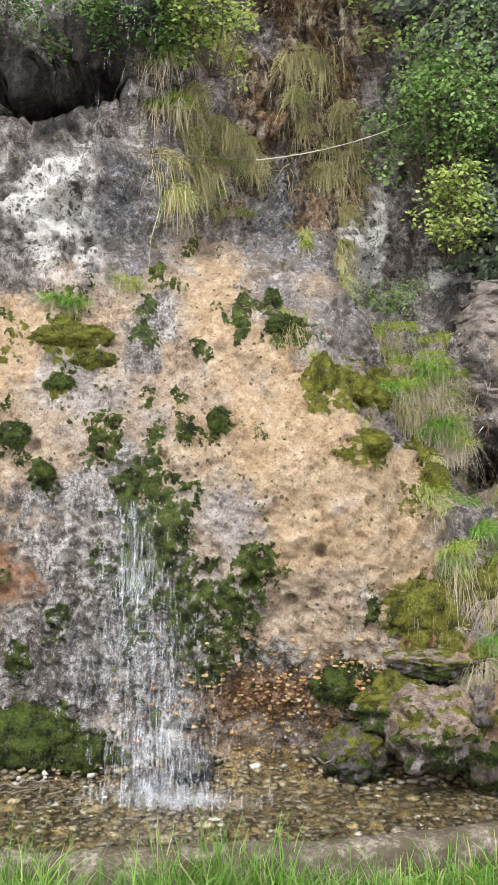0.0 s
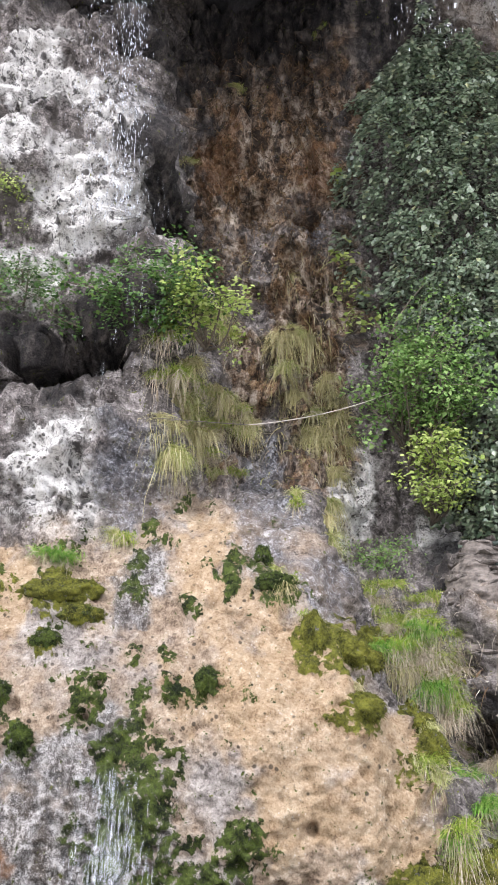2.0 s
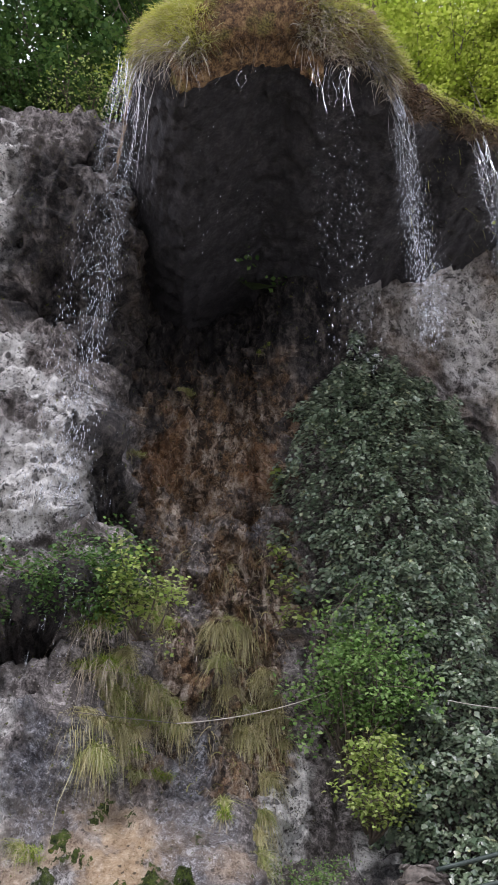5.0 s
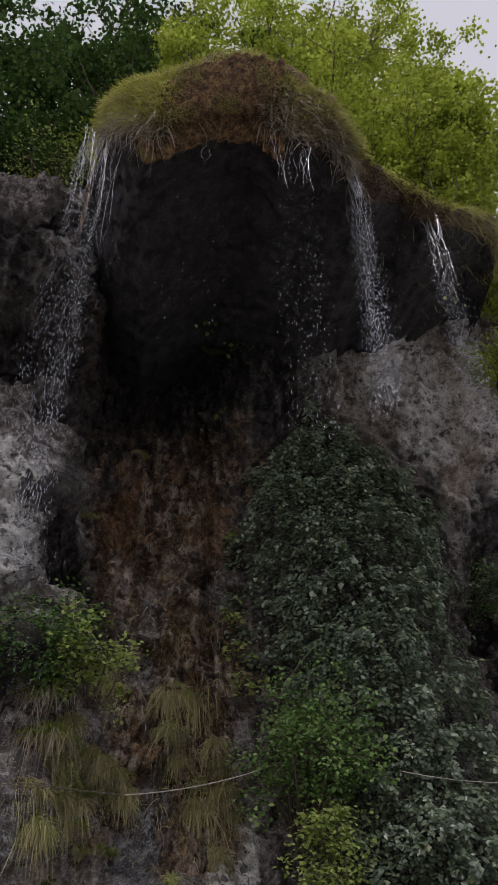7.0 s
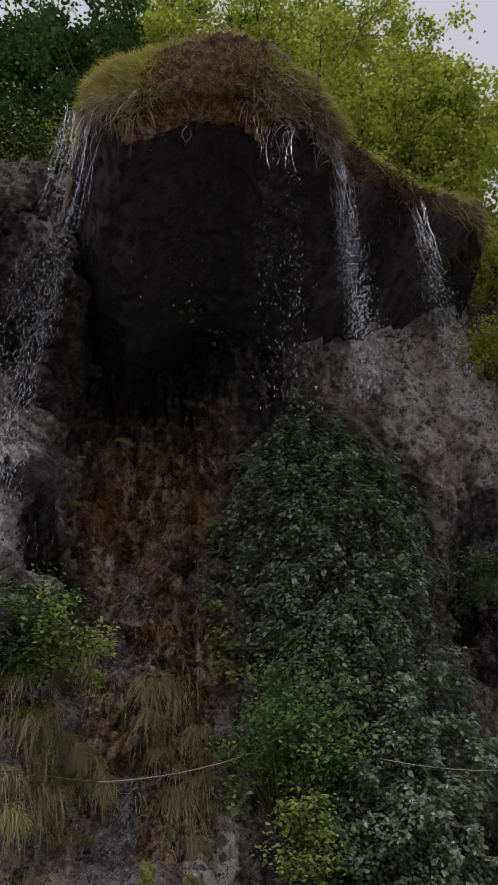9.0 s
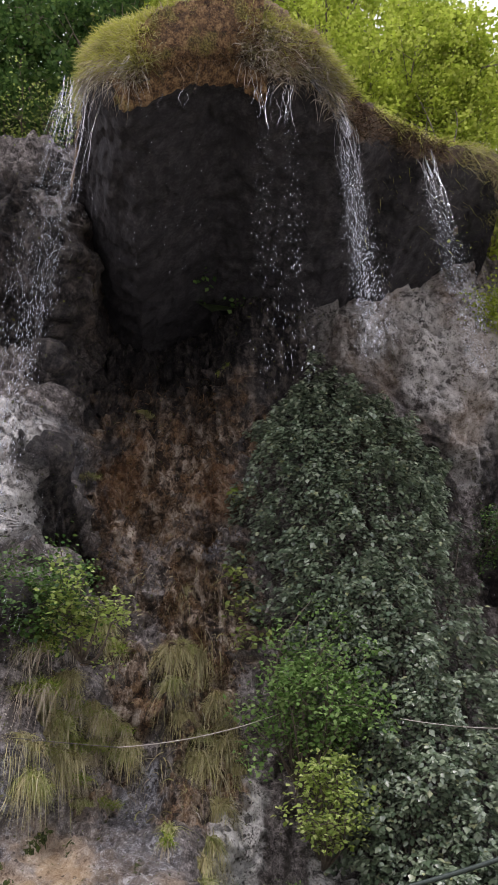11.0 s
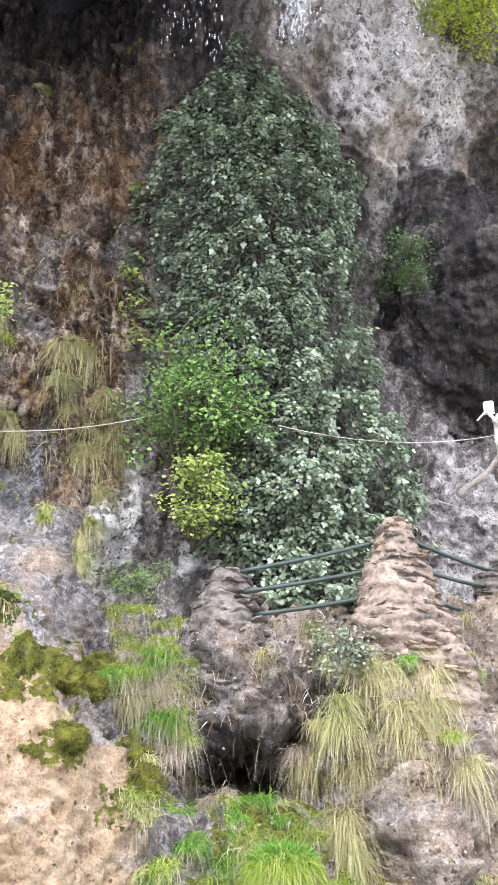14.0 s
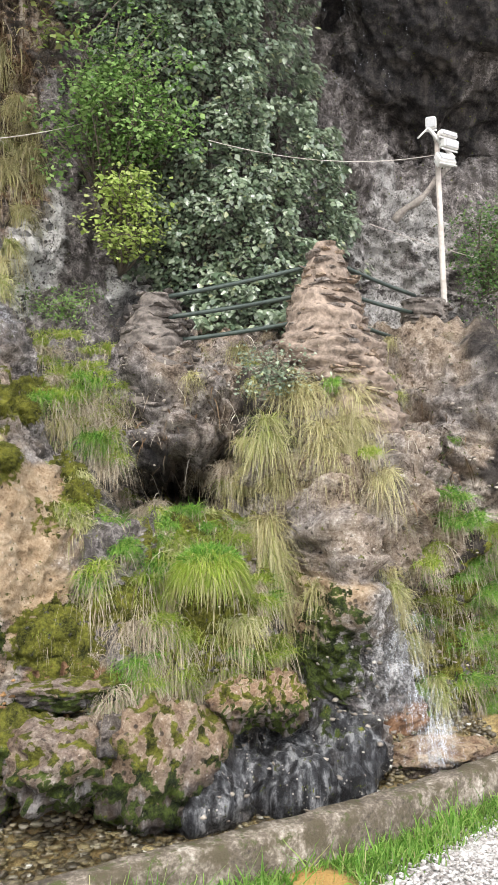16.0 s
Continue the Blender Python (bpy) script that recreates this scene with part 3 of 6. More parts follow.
LIP_Z = (10.4, 10.25, 9.9, 9.25, 8.86, 9.03, 9.2, 9.32, 9.17, 9.38, 9.37, 9.5, 9.86, 9.76, 10.06, 10.4, 10.42, 10.3)
CAP_TOP = (0.35, 0.4, 0.45, 0.75, 0.9, 0.95, 1.0, 1.0, 1.0, 0.74, 0.6, 0.48, 0.3, 0.28, 0.24, 0.3, 0.34, 0.34)


def cap_section(u):
    """Lip place and height of the cap over it, u from 0 to 1 along the lip."""
    k = u * (len(LIP_X) - 1)
    i = np.arange(len(LIP_X))
    return tuple(np.interp(k, i, a) for a in (LIP_X, LIP_Y, LIP_Z, CAP_TOP))


def cap_point(u, v):
    """v: 0 deep inside under the roof, 0.4 the lip, 1 far back on the top."""
    lx, ly, lz, h = cap_section(u)
    dy = np.interp(v, (0, 0.15, 0.3, 0.4, 0.46, 0.54, 0.64, 0.74, 0.86, 1), (5.2, 3.6, 0.9, 0.0, -0.12, -0.26, -0.3, -0.1, 1.0, 4.2))
    dz = np.interp(v, (0, 0.15, 0.3, 0.4, 0.46, 0.54, 0.64, 0.74, 0.86, 1), (2.2, 1.5, 0.5, 0.0, 0.1, 0.35, 0.68, 0.92, 1.2, 2.4))
    dz = dz * np.where(v > 0.4, h, np.clip(h / 1.3, 0.28, 1.0))
    dy = np.where(v > 0.4, dy * (0.5 + 0.5 * h), dy)
    return np.stack([lx, ly + dy, lz + dz], -1)


def cap_mesh(name, u0, u1, v0, v1, nu, nv, material, relief, proud=0.0):
    """A piece of the overhang's skin between two places along the lip and two places across it."""
    u, v = np.meshgrid(np.linspace(u0, u1, nu), np.linspace(v0, v1, nv), indexing="ij")
    u, v = u.ravel(), v.ravel()
    p = cap_point(u, v)
    d = 0.12 * fbm(p * 1.6, 3) + (0.09 * fbm(p * 6, 4) + 0.05 * ridged(p * 9, 2)) + relief(p, u, v) + proud
    p = p + np.stack([0.4 * d, -0.8 * d, 0.6 * d], -1)
    me = mesh_of(name, p, grid_faces(nu, nv), material)
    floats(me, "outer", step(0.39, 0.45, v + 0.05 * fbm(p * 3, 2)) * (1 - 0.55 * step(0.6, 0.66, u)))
    return me


def crust_relief(p, u, v):
    """Curled, drooping courses of moss and roots, thinning out at the rim."""
    rim = step(0.0, 0.12, (u - 0.21) / 0.26) * step(1.0, 0.85, (u - 0.21) / 0.26) * step(0.385, 0.42, v) * step(0.58, 0.54, v)
    warped = p + 0.12 * np.stack([fbm(p * 3, 2), fbm(p * 3 + 7, 2), fbm(p * 3 + 3, 2)], -1)
    courses = 0.2 * ridged(warped * (1.5, 1.5, 6.5), 2) + 0.1 * (0.5 - cells(warped * (6, 6, 11))[0]) + 0.05 * fbm(p * 22, 3)
    return rim * (0.06 + courses) - 0.12 * (1 - rim)


def build_cap():
    ob = thing("tufa_overhang", "dark tufa overhang draped with roots and dry grass", "rock overhang")
    child("roof", cap_mesh("roof", 0, 1, 0, 0.42, 260, 120, CAP_ROCK, lambda p, u, v: 0.0), ob, "wet underside of the overhang, painted dark for its shade")
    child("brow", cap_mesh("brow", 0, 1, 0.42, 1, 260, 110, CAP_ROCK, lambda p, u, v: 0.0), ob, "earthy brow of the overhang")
    child("moss_crust", cap_mesh("moss_crust", 0.21, 0.47, 0.385, 0.58, 190, 110, CRUST, crust_relief, 0.02), ob, "curled brown crust of moss and roots")
    return ob


def crust_material():
    m = Mat("moss_crust", 0.9)
    fine, mid = m.noise(60, 6, 0.7), m.noise(14, 5, 0.6)
    c = m.ramp(m.mix(0.5, fine, mid), (0.38, (0.02, 0.011, 0.006)), (0.48, (0.12, 0.068, 0.032)), (0.56, (0.3, 0.185, 0.085)), (0.68, (0.46, 0.33, 0.17)))
    c = m.mix(m.span(m.noise(3.2, 3), 0.55, 0.65, 0.0, 0.7), c, m.mix(m.span(fine, 0.4, 0.6), (0.05, 0.045, 0.012), (0.3, 0.28, 0.07)))
    m.color(c)
    m.bump(fine, 1.0, 0.02)
    return m.m


def cap_rock_material():
    m = Mat("overhang_rock", 0.85)
    fine, mid = m.noise(30, 6, 0.65), m.noise(7, 5)
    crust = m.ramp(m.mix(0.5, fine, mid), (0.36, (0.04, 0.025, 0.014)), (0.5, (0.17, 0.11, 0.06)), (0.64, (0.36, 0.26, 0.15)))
    # wet underside tone, near-black because the roof's shade is painted into it
    shade_wet = m.ramp(m.mix(0.5, fine, mid), (0.36, (0.012, 0.0115, 0.013)), (0.5, (0.03, 0.028, 0.031)), (0.68, (0.08, 0.074, 0.076)))
    c = m.mix(m.attr("outer"), shade_wet, crust)
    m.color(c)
    m.bump(fine, 0.7, 0.02)
    return m.m


CAP_ROCK = cap_rock_material()
CRUST = crust_material()
tufa_overhang = build_cap()

# ---- ground: one sheet with lawn, gravel path, channel and far land ----
def kerb_line(x):
    """How far out the kerb's inner edge stands."""
    return np.interp(x, (-5, -0.8, 0.0, 0.5, 0.94, 1.44, 2.0, 2.71, 3.46, 5.2), (3.5, 3.52, 3.6, 3.65, 3.78, 3.92, 4.04, 4.26, 4.57, 5.3))


def path_side(x, y):
    """Above 0 on the gravel path."""
    return np.interp(x, (1.5, 2.2, 2.5, 2.9, 3.3, 5.0), (3.0, 3.62, 3.8, 3.98, 4.18, 5.0)) - y


def build_ground():
    xs = np.concatenate([[-900, -200, -40, -12], np.linspace(-5, 8, 260), [14, 40, 200, 900]])
    ys = np.concatenate([[-900, -200, -40, -10, -3], np.linspace(0, 7.5, 190), [20, 60, 300, 1500]])
    x, y = np.meshgrid(xs, ys, indexing="ij")
    x, y = x.ravel(), y.ravel()
    p = np.stack([x, y, 0 * x], -1)
    inside = step(0.0, 0.05, y - kerb_line(x) - 0.02)
    z = 0.02 * fbm(p * 2.5, 3) * (1 - inside) + inside * (-0.02 + 0.05 * fbm(p * 4, 4) + 0.25 * step(4.5, 5.2, y))
    far = np.maximum(np.abs(x), np.abs(y)) > 12
    z = np.where(far & (y < 8), -0.02, z)
    z = np.where(y > 8, 10.4, z)
    p[:, 2] = z
    me = mesh_of("ground", p, grid_faces(len(xs), len(ys)), GROUND)
    floats(me, "bed", inside)
    gravel = step(0.0, 0.12, path_side(x, y) + 0.12 * fbm(p * 4, 3)) * (1 - inside)
    gravel = np.maximum(gravel, step(2.7, 2.3, y) * (1 - inside))
    floats(me, "gravel", gravel)
    stain = step(1.2, 0.5, np.sqrt(((x - 2.08) / 0.2) ** 2 + ((y - 3.72) / 0.22) ** 2) + 0.6 * fbm(p * 6, 3))
    floats(me, "stain", stain)
    return tagged(new("ground", me), "lawn, pale gravel path and stony stream bed before the cliff", "ground", kind="structure")


def ground_material():
    m = Mat("ground_soil", 0.9)
    fine, mid = m.noise(60, 5), m.noise(6, 5)
    soil = m.mix(m.span(fine, 0.35, 0.65), (0.05, 0.05, 0.015), (0.13, 0.14, 0.04))
    chips = m.voronoi(75, output="Color")
    stone = m.mix(m.span(m.noise(120, 3), 0.3, 0.7), (0.3, 0.28, 0.26), (0.66, 0.63, 0.6))
    stone = m.mix(0.35, stone, m.mix(chips, (0.2, 0.19, 0.18), (0.7, 0.68, 0.66)))
    col = m.mix(m.attr("gravel"), soil, stone)
    col = m.mix(m.attr("stain"), col, m.mix(mid, (0.24, 0.12, 0.03), (0.5, 0.32, 0.1)))
    bed = m.ramp(m.mix(0.5, fine, mid), (0.34, (0.04, 0.028, 0.012)), (0.48, (0.2, 0.14, 0.06)), (0.58, (0.38, 0.29, 0.13)), (0.7, (0.5, 0.42, 0.26)))
    col = m.mix(m.attr("bed"), col, bed)
    m.color(col)
    m.set("Roughness", m.span(m.attr("bed"), 0, 1, 0.9, 0.35))
    m.bump(m.voronoi(75), 0.6, 0.012)
    m.bump(fine, 0.4, 0.01)
    return m.m


GROUND = ground_material()
ground = build_ground()


def build_kerb():
    x = np.linspace(-4.5, 5.2, 160)
    y0 = kerb_line(x)
    prof = ((-0.02, -0.15), (-0.02, 0.15), (0.0, 0.18), (0.02, 0.2), (0.12, 0.195), (0.14, 0.175), (0.15, -0.15))
    v = []
    for dy, dz in prof:
        p = np.stack([x, y0 - dy, 0 * x + dz], -1)
        p[:, 1] += 0.02 * fbm(p * 5, 3)
        p[:, 2] += (0.02 * fbm(p * 4 + 5, 4) if dz > 0 else 0)
        v.append(p)
    v = np.stack(v, 1).reshape(-1, 3)
    me = mesh_of("kerb", v, grid_faces(len(x), len(prof))[:, ::-1], KERB, False)
    return tagged(new("kerb", me), "low weathered concrete kerb along the stream channel", "kerb", kind="structure")


def kerb_material():
    m = Mat("old_concrete", 0.85)
    fine, mid = m.noise(45, 6, 0.65), m.noise(5, 5)
    c = m.ramp(m.mix(0.5, fine, mid), (0.36, (0.04, 0.03, 0.02)), (0.48, (0.13, 0.105, 0.078)), (0.56, (0.26, 0.22, 0.175)), (0.68, (0.5, 0.46, 0.4)))
    c = m.mix(m.span(m.noise(8, 6, 0.7), 0.46, 0.6), c, (0.07, 0.055, 0.03))
    c = m.mix(m.span(m.noise(14, 5, 0.7), 0.56, 0.64), c, (0.06, 0.065, 0.018))
    m.color(c)
    m.bump(fine, 0.8, 0.012)
    m.bump(mid, 0.7, 0.03)
    return m.m


KERB = kerb_material()
kerb = build_kerb()


def water_material():
    m = Mat("stream_water", 0.03, Transmission_Weight=1.0, IOR=1.33)
    m.color((0.97, 0.98, 0.96))
    m.bump(m.noise(14, 4, 0.6, stretch=(1, 1.6, 1)), 0.35, 0.02)
    return m.m


def build_water():
    x, v = np.meshgrid(np.linspace(-4.5, 5.0, 200), np.linspace(0, 1, 40), indexing="ij")
    x, v = x.ravel(), v.ravel()
    y = kerb_line(x) + 0.0 + v * (5.4 - kerb_line(x))
    p = np.stack([x, y, 0.075 + 0 * x], -1)
    p[:, 2] += 0.008 * fbm(p * 7, 3)
    me = mesh_of("water", p, grid_faces(200, 40), water_material())
    ob = new("water", me)
    ob.visible_shadow = False
    return tagged(ob, "shallow clear water over brown pebbles in the channel", "water", kind="structure")


water = build_water()

# ---- grass ----
GRASS = {
    "green": leafy("green_grass", (0.0, (0.08, 0.22, 0.03)), (0.45, (0.18, 0.38, 0.055)), (0.8, (0.3, 0.5, 0.09)), (1.0, (0.45, 0.5, 0.17)), glow=0.35),
    "fresh": leafy("yellow_green_grass", (0.0, (0.15, 0.25, 0.025)), (0.4, (0.3, 0.42, 0.05)), (0.75, (0.45, 0.52, 0.1)), (1.0, (0.62, 0.58, 0.26)), glow=0.35),
    "mixed": leafy("fading_grass", (0.0, (0.2, 0.25, 0.05)), (0.4, (0.4, 0.45, 0.12)), (0.7, (0.58, 0.57, 0.26)), (1.0, (0.74, 0.68, 0.46)), glow=0.3),
    "straw": leafy("straw_grass", (0.0, (0.2, 0.17, 0.07)), (0.35, (0.45, 0.39, 0.18)), (0.7, (0.65, 0.58, 0.36)), (1.0, (0.42, 0.44, 0.14)), glow=0.25),
    "pale": leafy("bleached_grass", (0.0, (0.24, 0.18, 0.11)), (0.5, (0.48, 0.4, 0.29)), (1.0, (0.66, 0.58, 0.47)), glow=0.25),
}
GRASS["moss"] = leafy("moss_tip", (0.0, (0.05, 0.05, 0.008)), (0.5, (0.13, 0.14, 0.02)), (1.0, (0.28, 0.26, 0.05)), glow=0.3)
GRASS["deep"] = leafy("deep_moss_tip", (0.0, (0.012, 0.022, 0.004)), (0.5, (0.045, 0.075, 0.012)), (1.0, (0.11, 0.15, 0.025)), glow=0.3)
GRASS["rusty"] = leafy("rusty_moss", (0.0, (0.06, 0.033, 0.016)), (0.5, (0.2, 0.115, 0.055)), (1.0, (0.4, 0.28, 0.15)), glow=0.2)
GRASS_WORDS = {
    "green": "lush green grass tussock on wet rock",
    "fresh": "yellow-green grass tussock hanging from the rock",
    "mixed": "half-dry grass tussock drooping from a ledge",
    "straw": "dry straw-coloured grass tussock hanging down rock",
    "pale": "bleached dead grass hanging in pale strands",
}


def blades(roots, first, length, droop, width, rnd, segs=5):
    """Curved ribbons: from roots along first, bending down by droop."""
    n = len(roots)
    t = np.linspace(0, 1, segs + 1)
    length = np.broadcast_to(length, n)
    pts = roots[:, None] + first[:, None] * (length[:, None, None] * t[None, :, None])
    pts[:, :, 2] -= (np.broadcast_to(droop, n) * length)[:, None] * t[None] ** 2.2
    pts += (rnd.normal(size=(n, 1, 3)) * 0.12 * length[:, None, None]) * (t ** 2)[None, :, None]
    kink = rnd.normal(size=(n, segs + 1, 3)).cumsum(1) * (0.035 * length)[:, None, None]
    pts += kink - kink[:, :1]
    side = np.cross(first, rnd.normal(size=(n, 3)))
    side /= np.linalg.norm(side, axis=1)[:, None] + 1e-6
    w = (np.broadcast_to(width, n)[:, None] * (1 - 0.85 * t ** 1.6)[None])[:, :, None] * side[:, None]
    v = np.stack([pts - w, pts + w], 2).reshape(-1, 3)
    k = np.arange(n)[:, None] * (2 * (segs + 1)) + np.arange(segs)[None] * 2
    f = np.stack([k, k + 1, k + 3, k + 2], -1).reshape(-1, 4)
    return v, f


COVER = {}


def tussock(x, z, w, long, tone, out=0.0, at=None, joined=False):
    """A tuft arching outwards from a few crowns, over a skirt of dead blades that hang straight down."""
    rnd = np.random.default_rng(int(abs(x * 7919 + z * 104729)) + 3)
    base = np.array(at if at is not None else rock_at(x, z)) - (0, out, 0)
    young = tone in ("green", "fresh")
    long = long * (0.62 if young else 0.7)
    n = int(190 + 3700 * w)
    m = 2 + int(14 * w)
    hub = np.stack([w * rnd.uniform(-1, 1, m), 0.03 * rnd.normal(size=m), rnd.uniform(-0.4, 0.2, m) * long], -1)

    def tuft(n, spread, lean_out, lean_up, reach, droop):
        k = rnd.integers(0, m, n)
        r = hub[k] + rnd.normal(size=(n, 3)) * (0.22 * w + 0.01, 0.02, 0.012)
        a = rnd.normal(size=n)
        first = np.stack([spread * a, -lean_out * rnd.uniform(0.4, 1.2, n), lean_up * rnd.uniform(0.3, 1.3, n)], -1)
        first /= np.linalg.norm(first, axis=1)[:, None]
        length = long * reach * rnd.uniform(0.6, 1.0, m)[k] * (0.35 + 0.7 * rnd.random(n))
        return blades(r, first, length, droop * rnd.uniform(0.6, 1.4, n), rnd.uniform(0.0012, 0.003, n) * (1.5 if z > 3.3 else 1.0), rnd, 5)

    v, f = tuft(n, 0.45 if young else 0.62, 0.6, 0.75 if young else 0.6, 0.9 if young else 0.95, 0.85 if young else 1.15)
    foot = base + (0, 0.03, 0)
    if joined:
        COVER.setdefault(tone, []).append((v + foot, f))
        if tone != "pale":
            v, f = tuft(n // (6 if young else 4), 0.2, 0.35, 0.12, 0.7 if tone == "green" else 1.15, 1.7)
            COVER.setdefault("pale" if young else "straw", []).append((v + foot, f))
        return None
    ob = thing("grass_tussock", GRASS_WORDS[tone], "grass", "grass tussocks on the cliff", at=foot)
    child("tuft", mesh_of("tuft", v, f, GRASS[tone]), ob, kind="stuff")
    if tone != "pale":
        v, f = tuft(n // (6 if young else 4), 0.2, 0.35, 0.12, 0.7 if tone == "green" else 1.15, 1.7)
        child("dead_skirt", mesh_of("dead_skirt", v, f, GRASS["pale" if young else "straw"]), ob, "dead pale blades hanging below", kind="stuff")
    return ob


for x, z, w, long in (
        (1.34, 2.35, 0.10, 0.39),
        (1.29, 1.92, 0.07, 0.15),
        (1.33, 1.31, 0.08, 0.20),
        (1.60, 1.36, 0.10, 0.21),
        (2.25, 1.47, 0.08, 0.23),
        (3.46, 1.73, 0.10, 0.33),
        (3.63, 1.24, 0.12, 0.27),
        (3.96, 1.03, 0.15, 0.30),
        (3.81, 0.76, 0.15, 0.30),
        (4.08, 0.62, 0.13, 0.31),
        (3.76, 0.48, 0.13, 0.26),
        (4.06, 1.23, 0.11, 0.26),
        (4.08, 0.30, 0.13, 0.26),
        (3.56, 1.52, 0.10, 0.25),
        (3.85, 2.10, 0.09, 0.22),
        (-1.22, 2.91, 0.09, 0.16),
        (0.32, 6.92, 0.06, 0.16),
        (-0.78, 2.29, 0.03, 0.05)):
    tussock(x, z, w, long, "green")
for x, z, w, long in (
        (0.98, 2.86, 0.13, 0.39),
        (1.21, 2.81, 0.13, 0.42),
        (1.40, 2.72, 0.08, 0.33),
        (1.08, 2.65, 0.12, 0.33),
        (1.13, 2.32, 0.12, 0.35),
        (1.44, 1.21, 0.10, 0.24),
        (1.09, 1.11, 0.13, 0.26),
        (0.88, 0.99, 0.09, 0.16),
        (1.52, 1.05, 0.10, 0.27),
        (1.81, 1.35, 0.11, 0.32),
        (2.16, 1.36, 0.07, 0.30),
        (1.63, 0.93, 0.10, 0.27),
        (1.78, 0.94, 0.10, 0.33),
        (2.10, 1.11, 0.07, 0.28),
        (2.32, 1.36, 0.06, 0.30),
        (3.32, 1.34, 0.12, 0.28),
        (3.54, 2.54, 0.09, 0.26),
        (0.97, 9.41, 0.07, 0.18),
        (0.28, 2.70, 0.04, 0.14),
        (0.39, 2.45, 0.03, 0.14),
        (-2.03, 13.94, 0.24, 0.38),
        (-2.44, 13.90, 0.24, 0.48)):
    tussock(x, z, w, long, "fresh")
for x, z, w, long in (
        (0.89, 1.90, 0.05, 0.21),
        (1.03, 1.77, 0.07, 0.28),
        (0.98, 1.56, 0.10, 0.36),
        (1.32, 1.07, 0.10, 0.30),
        (1.99, 1.44, 0.11, 0.33),
        (1.82, 1.17, 0.10, 0.37),
        (-0.51, 5.48, 0.12, 0.44),
        (-0.68, 5.23, 0.13, 0.44),
        (-0.31, 5.67, 0.11, 0.46),
        (-0.65, 4.45, 0.15, 0.49),
        (-0.41, 4.56, 0.16, 0.50),
        (0.45, 3.49, 0.03, 0.27),
        (0.21, 2.78, 0.04, 0.22),
        (-0.89, 3.12, 0.05, 0.22),
        (-0.83, 7.55, 0.15, 0.09),
        (-0.24, 8.87, 0.14, 0.14),
        (-1.34, 6.69, 0.11, 0.08)):
    tussock(x, z, w, long, "mixed")
for x, z, w, long in (
        (1.12, 2.14, 0.11, 0.41),
        (2.40, 1.85, 0.03, 0.39),
        (2.39, 1.21, 0.05, 0.45),
        (2.40, 2.50, 0.04, 0.28),
        (2.90, 1.20, 0.09, 0.22),
        (3.30, 0.99, 0.06, 0.24),
        (3.45, 0.74, 0.06, 0.21),
        (-0.84, 4.72, 0.13, 0.38),
        (-0.61, 4.79, 0.10, 0.36),
        (-0.26, 4.81, 0.08, 0.31),
        (-0.08, 4.77, 0.07, 0.27),
        (0.01, 4.57, 0.07, 0.24),
        (-0.70, 4.01, 0.09, 0.34),
        (-0.54, 4.33, 0.13, 0.46),
        (-0.30, 4.10, 0.05, 0.30),
        (0.38, 5.65, 0.07, 0.63),
        (0.67, 5.59, 0.06, 0.46),
        (0.50, 5.00, 0.06, 0.42),
        (0.75, 4.50, 0.11, 0.48),
        (0.85, 4.07, 0.06, 0.42),
        (0.59, 3.38, 0.04, 0.36),
        (0.92, 4.90, 0.08, 0.39),
        (0.30, 2.62, 0.04, 0.21),
        (0.60, 2.06, 0.04, 0.20)):
    tussock(x, z, w, long, "straw")
for x, z, w, long in (
        (1.38, 2.15, 0.09, 0.42),
        (1.32, 1.84, 0.07, 0.44),
        (1.04, 1.50, 0.08, 0.36),
        (2.16, 2.04, 0.04, 0.43),
        (2.96, 1.69, 0.07, 0.37)):
    tussock(x, z, w, long, "pale")

# grassy slopes: more tussocks among the large ones
sr = np.random.default_rng(88)
for x0, x1, z0, z1, count, tones, w0, long0 in (
        (0.95, 1.5, 1.95, 2.75, 40, ("fresh", "fresh", "green", "pale", "fresh"), 0.13, 0.34),
        (1.0, 1.6, 1.3, 2.0, 20, ("pale", "fresh", "fresh", "green"), 0.08, 0.32),
        (1.15, 2.4, 0.7, 1.45, 80, ("fresh", "green", "fresh", "green", "fresh", "pale"), 0.1, 0.32),
        (3.35, 4.7, 0.2, 1.6, 56, ("green", "green", "green", "fresh"), 0.12, 0.3),
        (2.3, 2.65, 0.9, 2.3, 14, ("straw", "mixed", "straw"), 0.06, 0.35),
        (1.5, 4.4, 2.3, 2.95, 22, ("straw", "pale", "mixed"), 0.05, 0.2),
        (0.35, 0.9, 3.7, 6.4, 9, ("straw", "mixed", "straw"), 0.05, 0.3),
        (-0.75, 0.0, 3.7, 4.9, 6, ("mixed", "straw"), 0.08, 0.3)):
    for k in range(count):
        tussock(sr.uniform(x0, x1), sr.uniform(z0, z1), w0 * sr.uniform(0.6, 1.2), long0 * sr.uniform(0.7, 1.2), tones[k % len(tones)], joined=True)
for tone, pieces in COVER.items():
    shift = np.cumsum([0] + [len(v) for v, f in pieces])
    me = mesh_of("grass_cover", np.concatenate([v for v, f in pieces]), np.concatenate([f + k for (v, f), k in zip(pieces, shift)]), GRASS[tone])
    tagged(new("grass_cover", me), GRASS_WORDS[tone].replace("tussock", "cover"), "grass", kind="stuff")
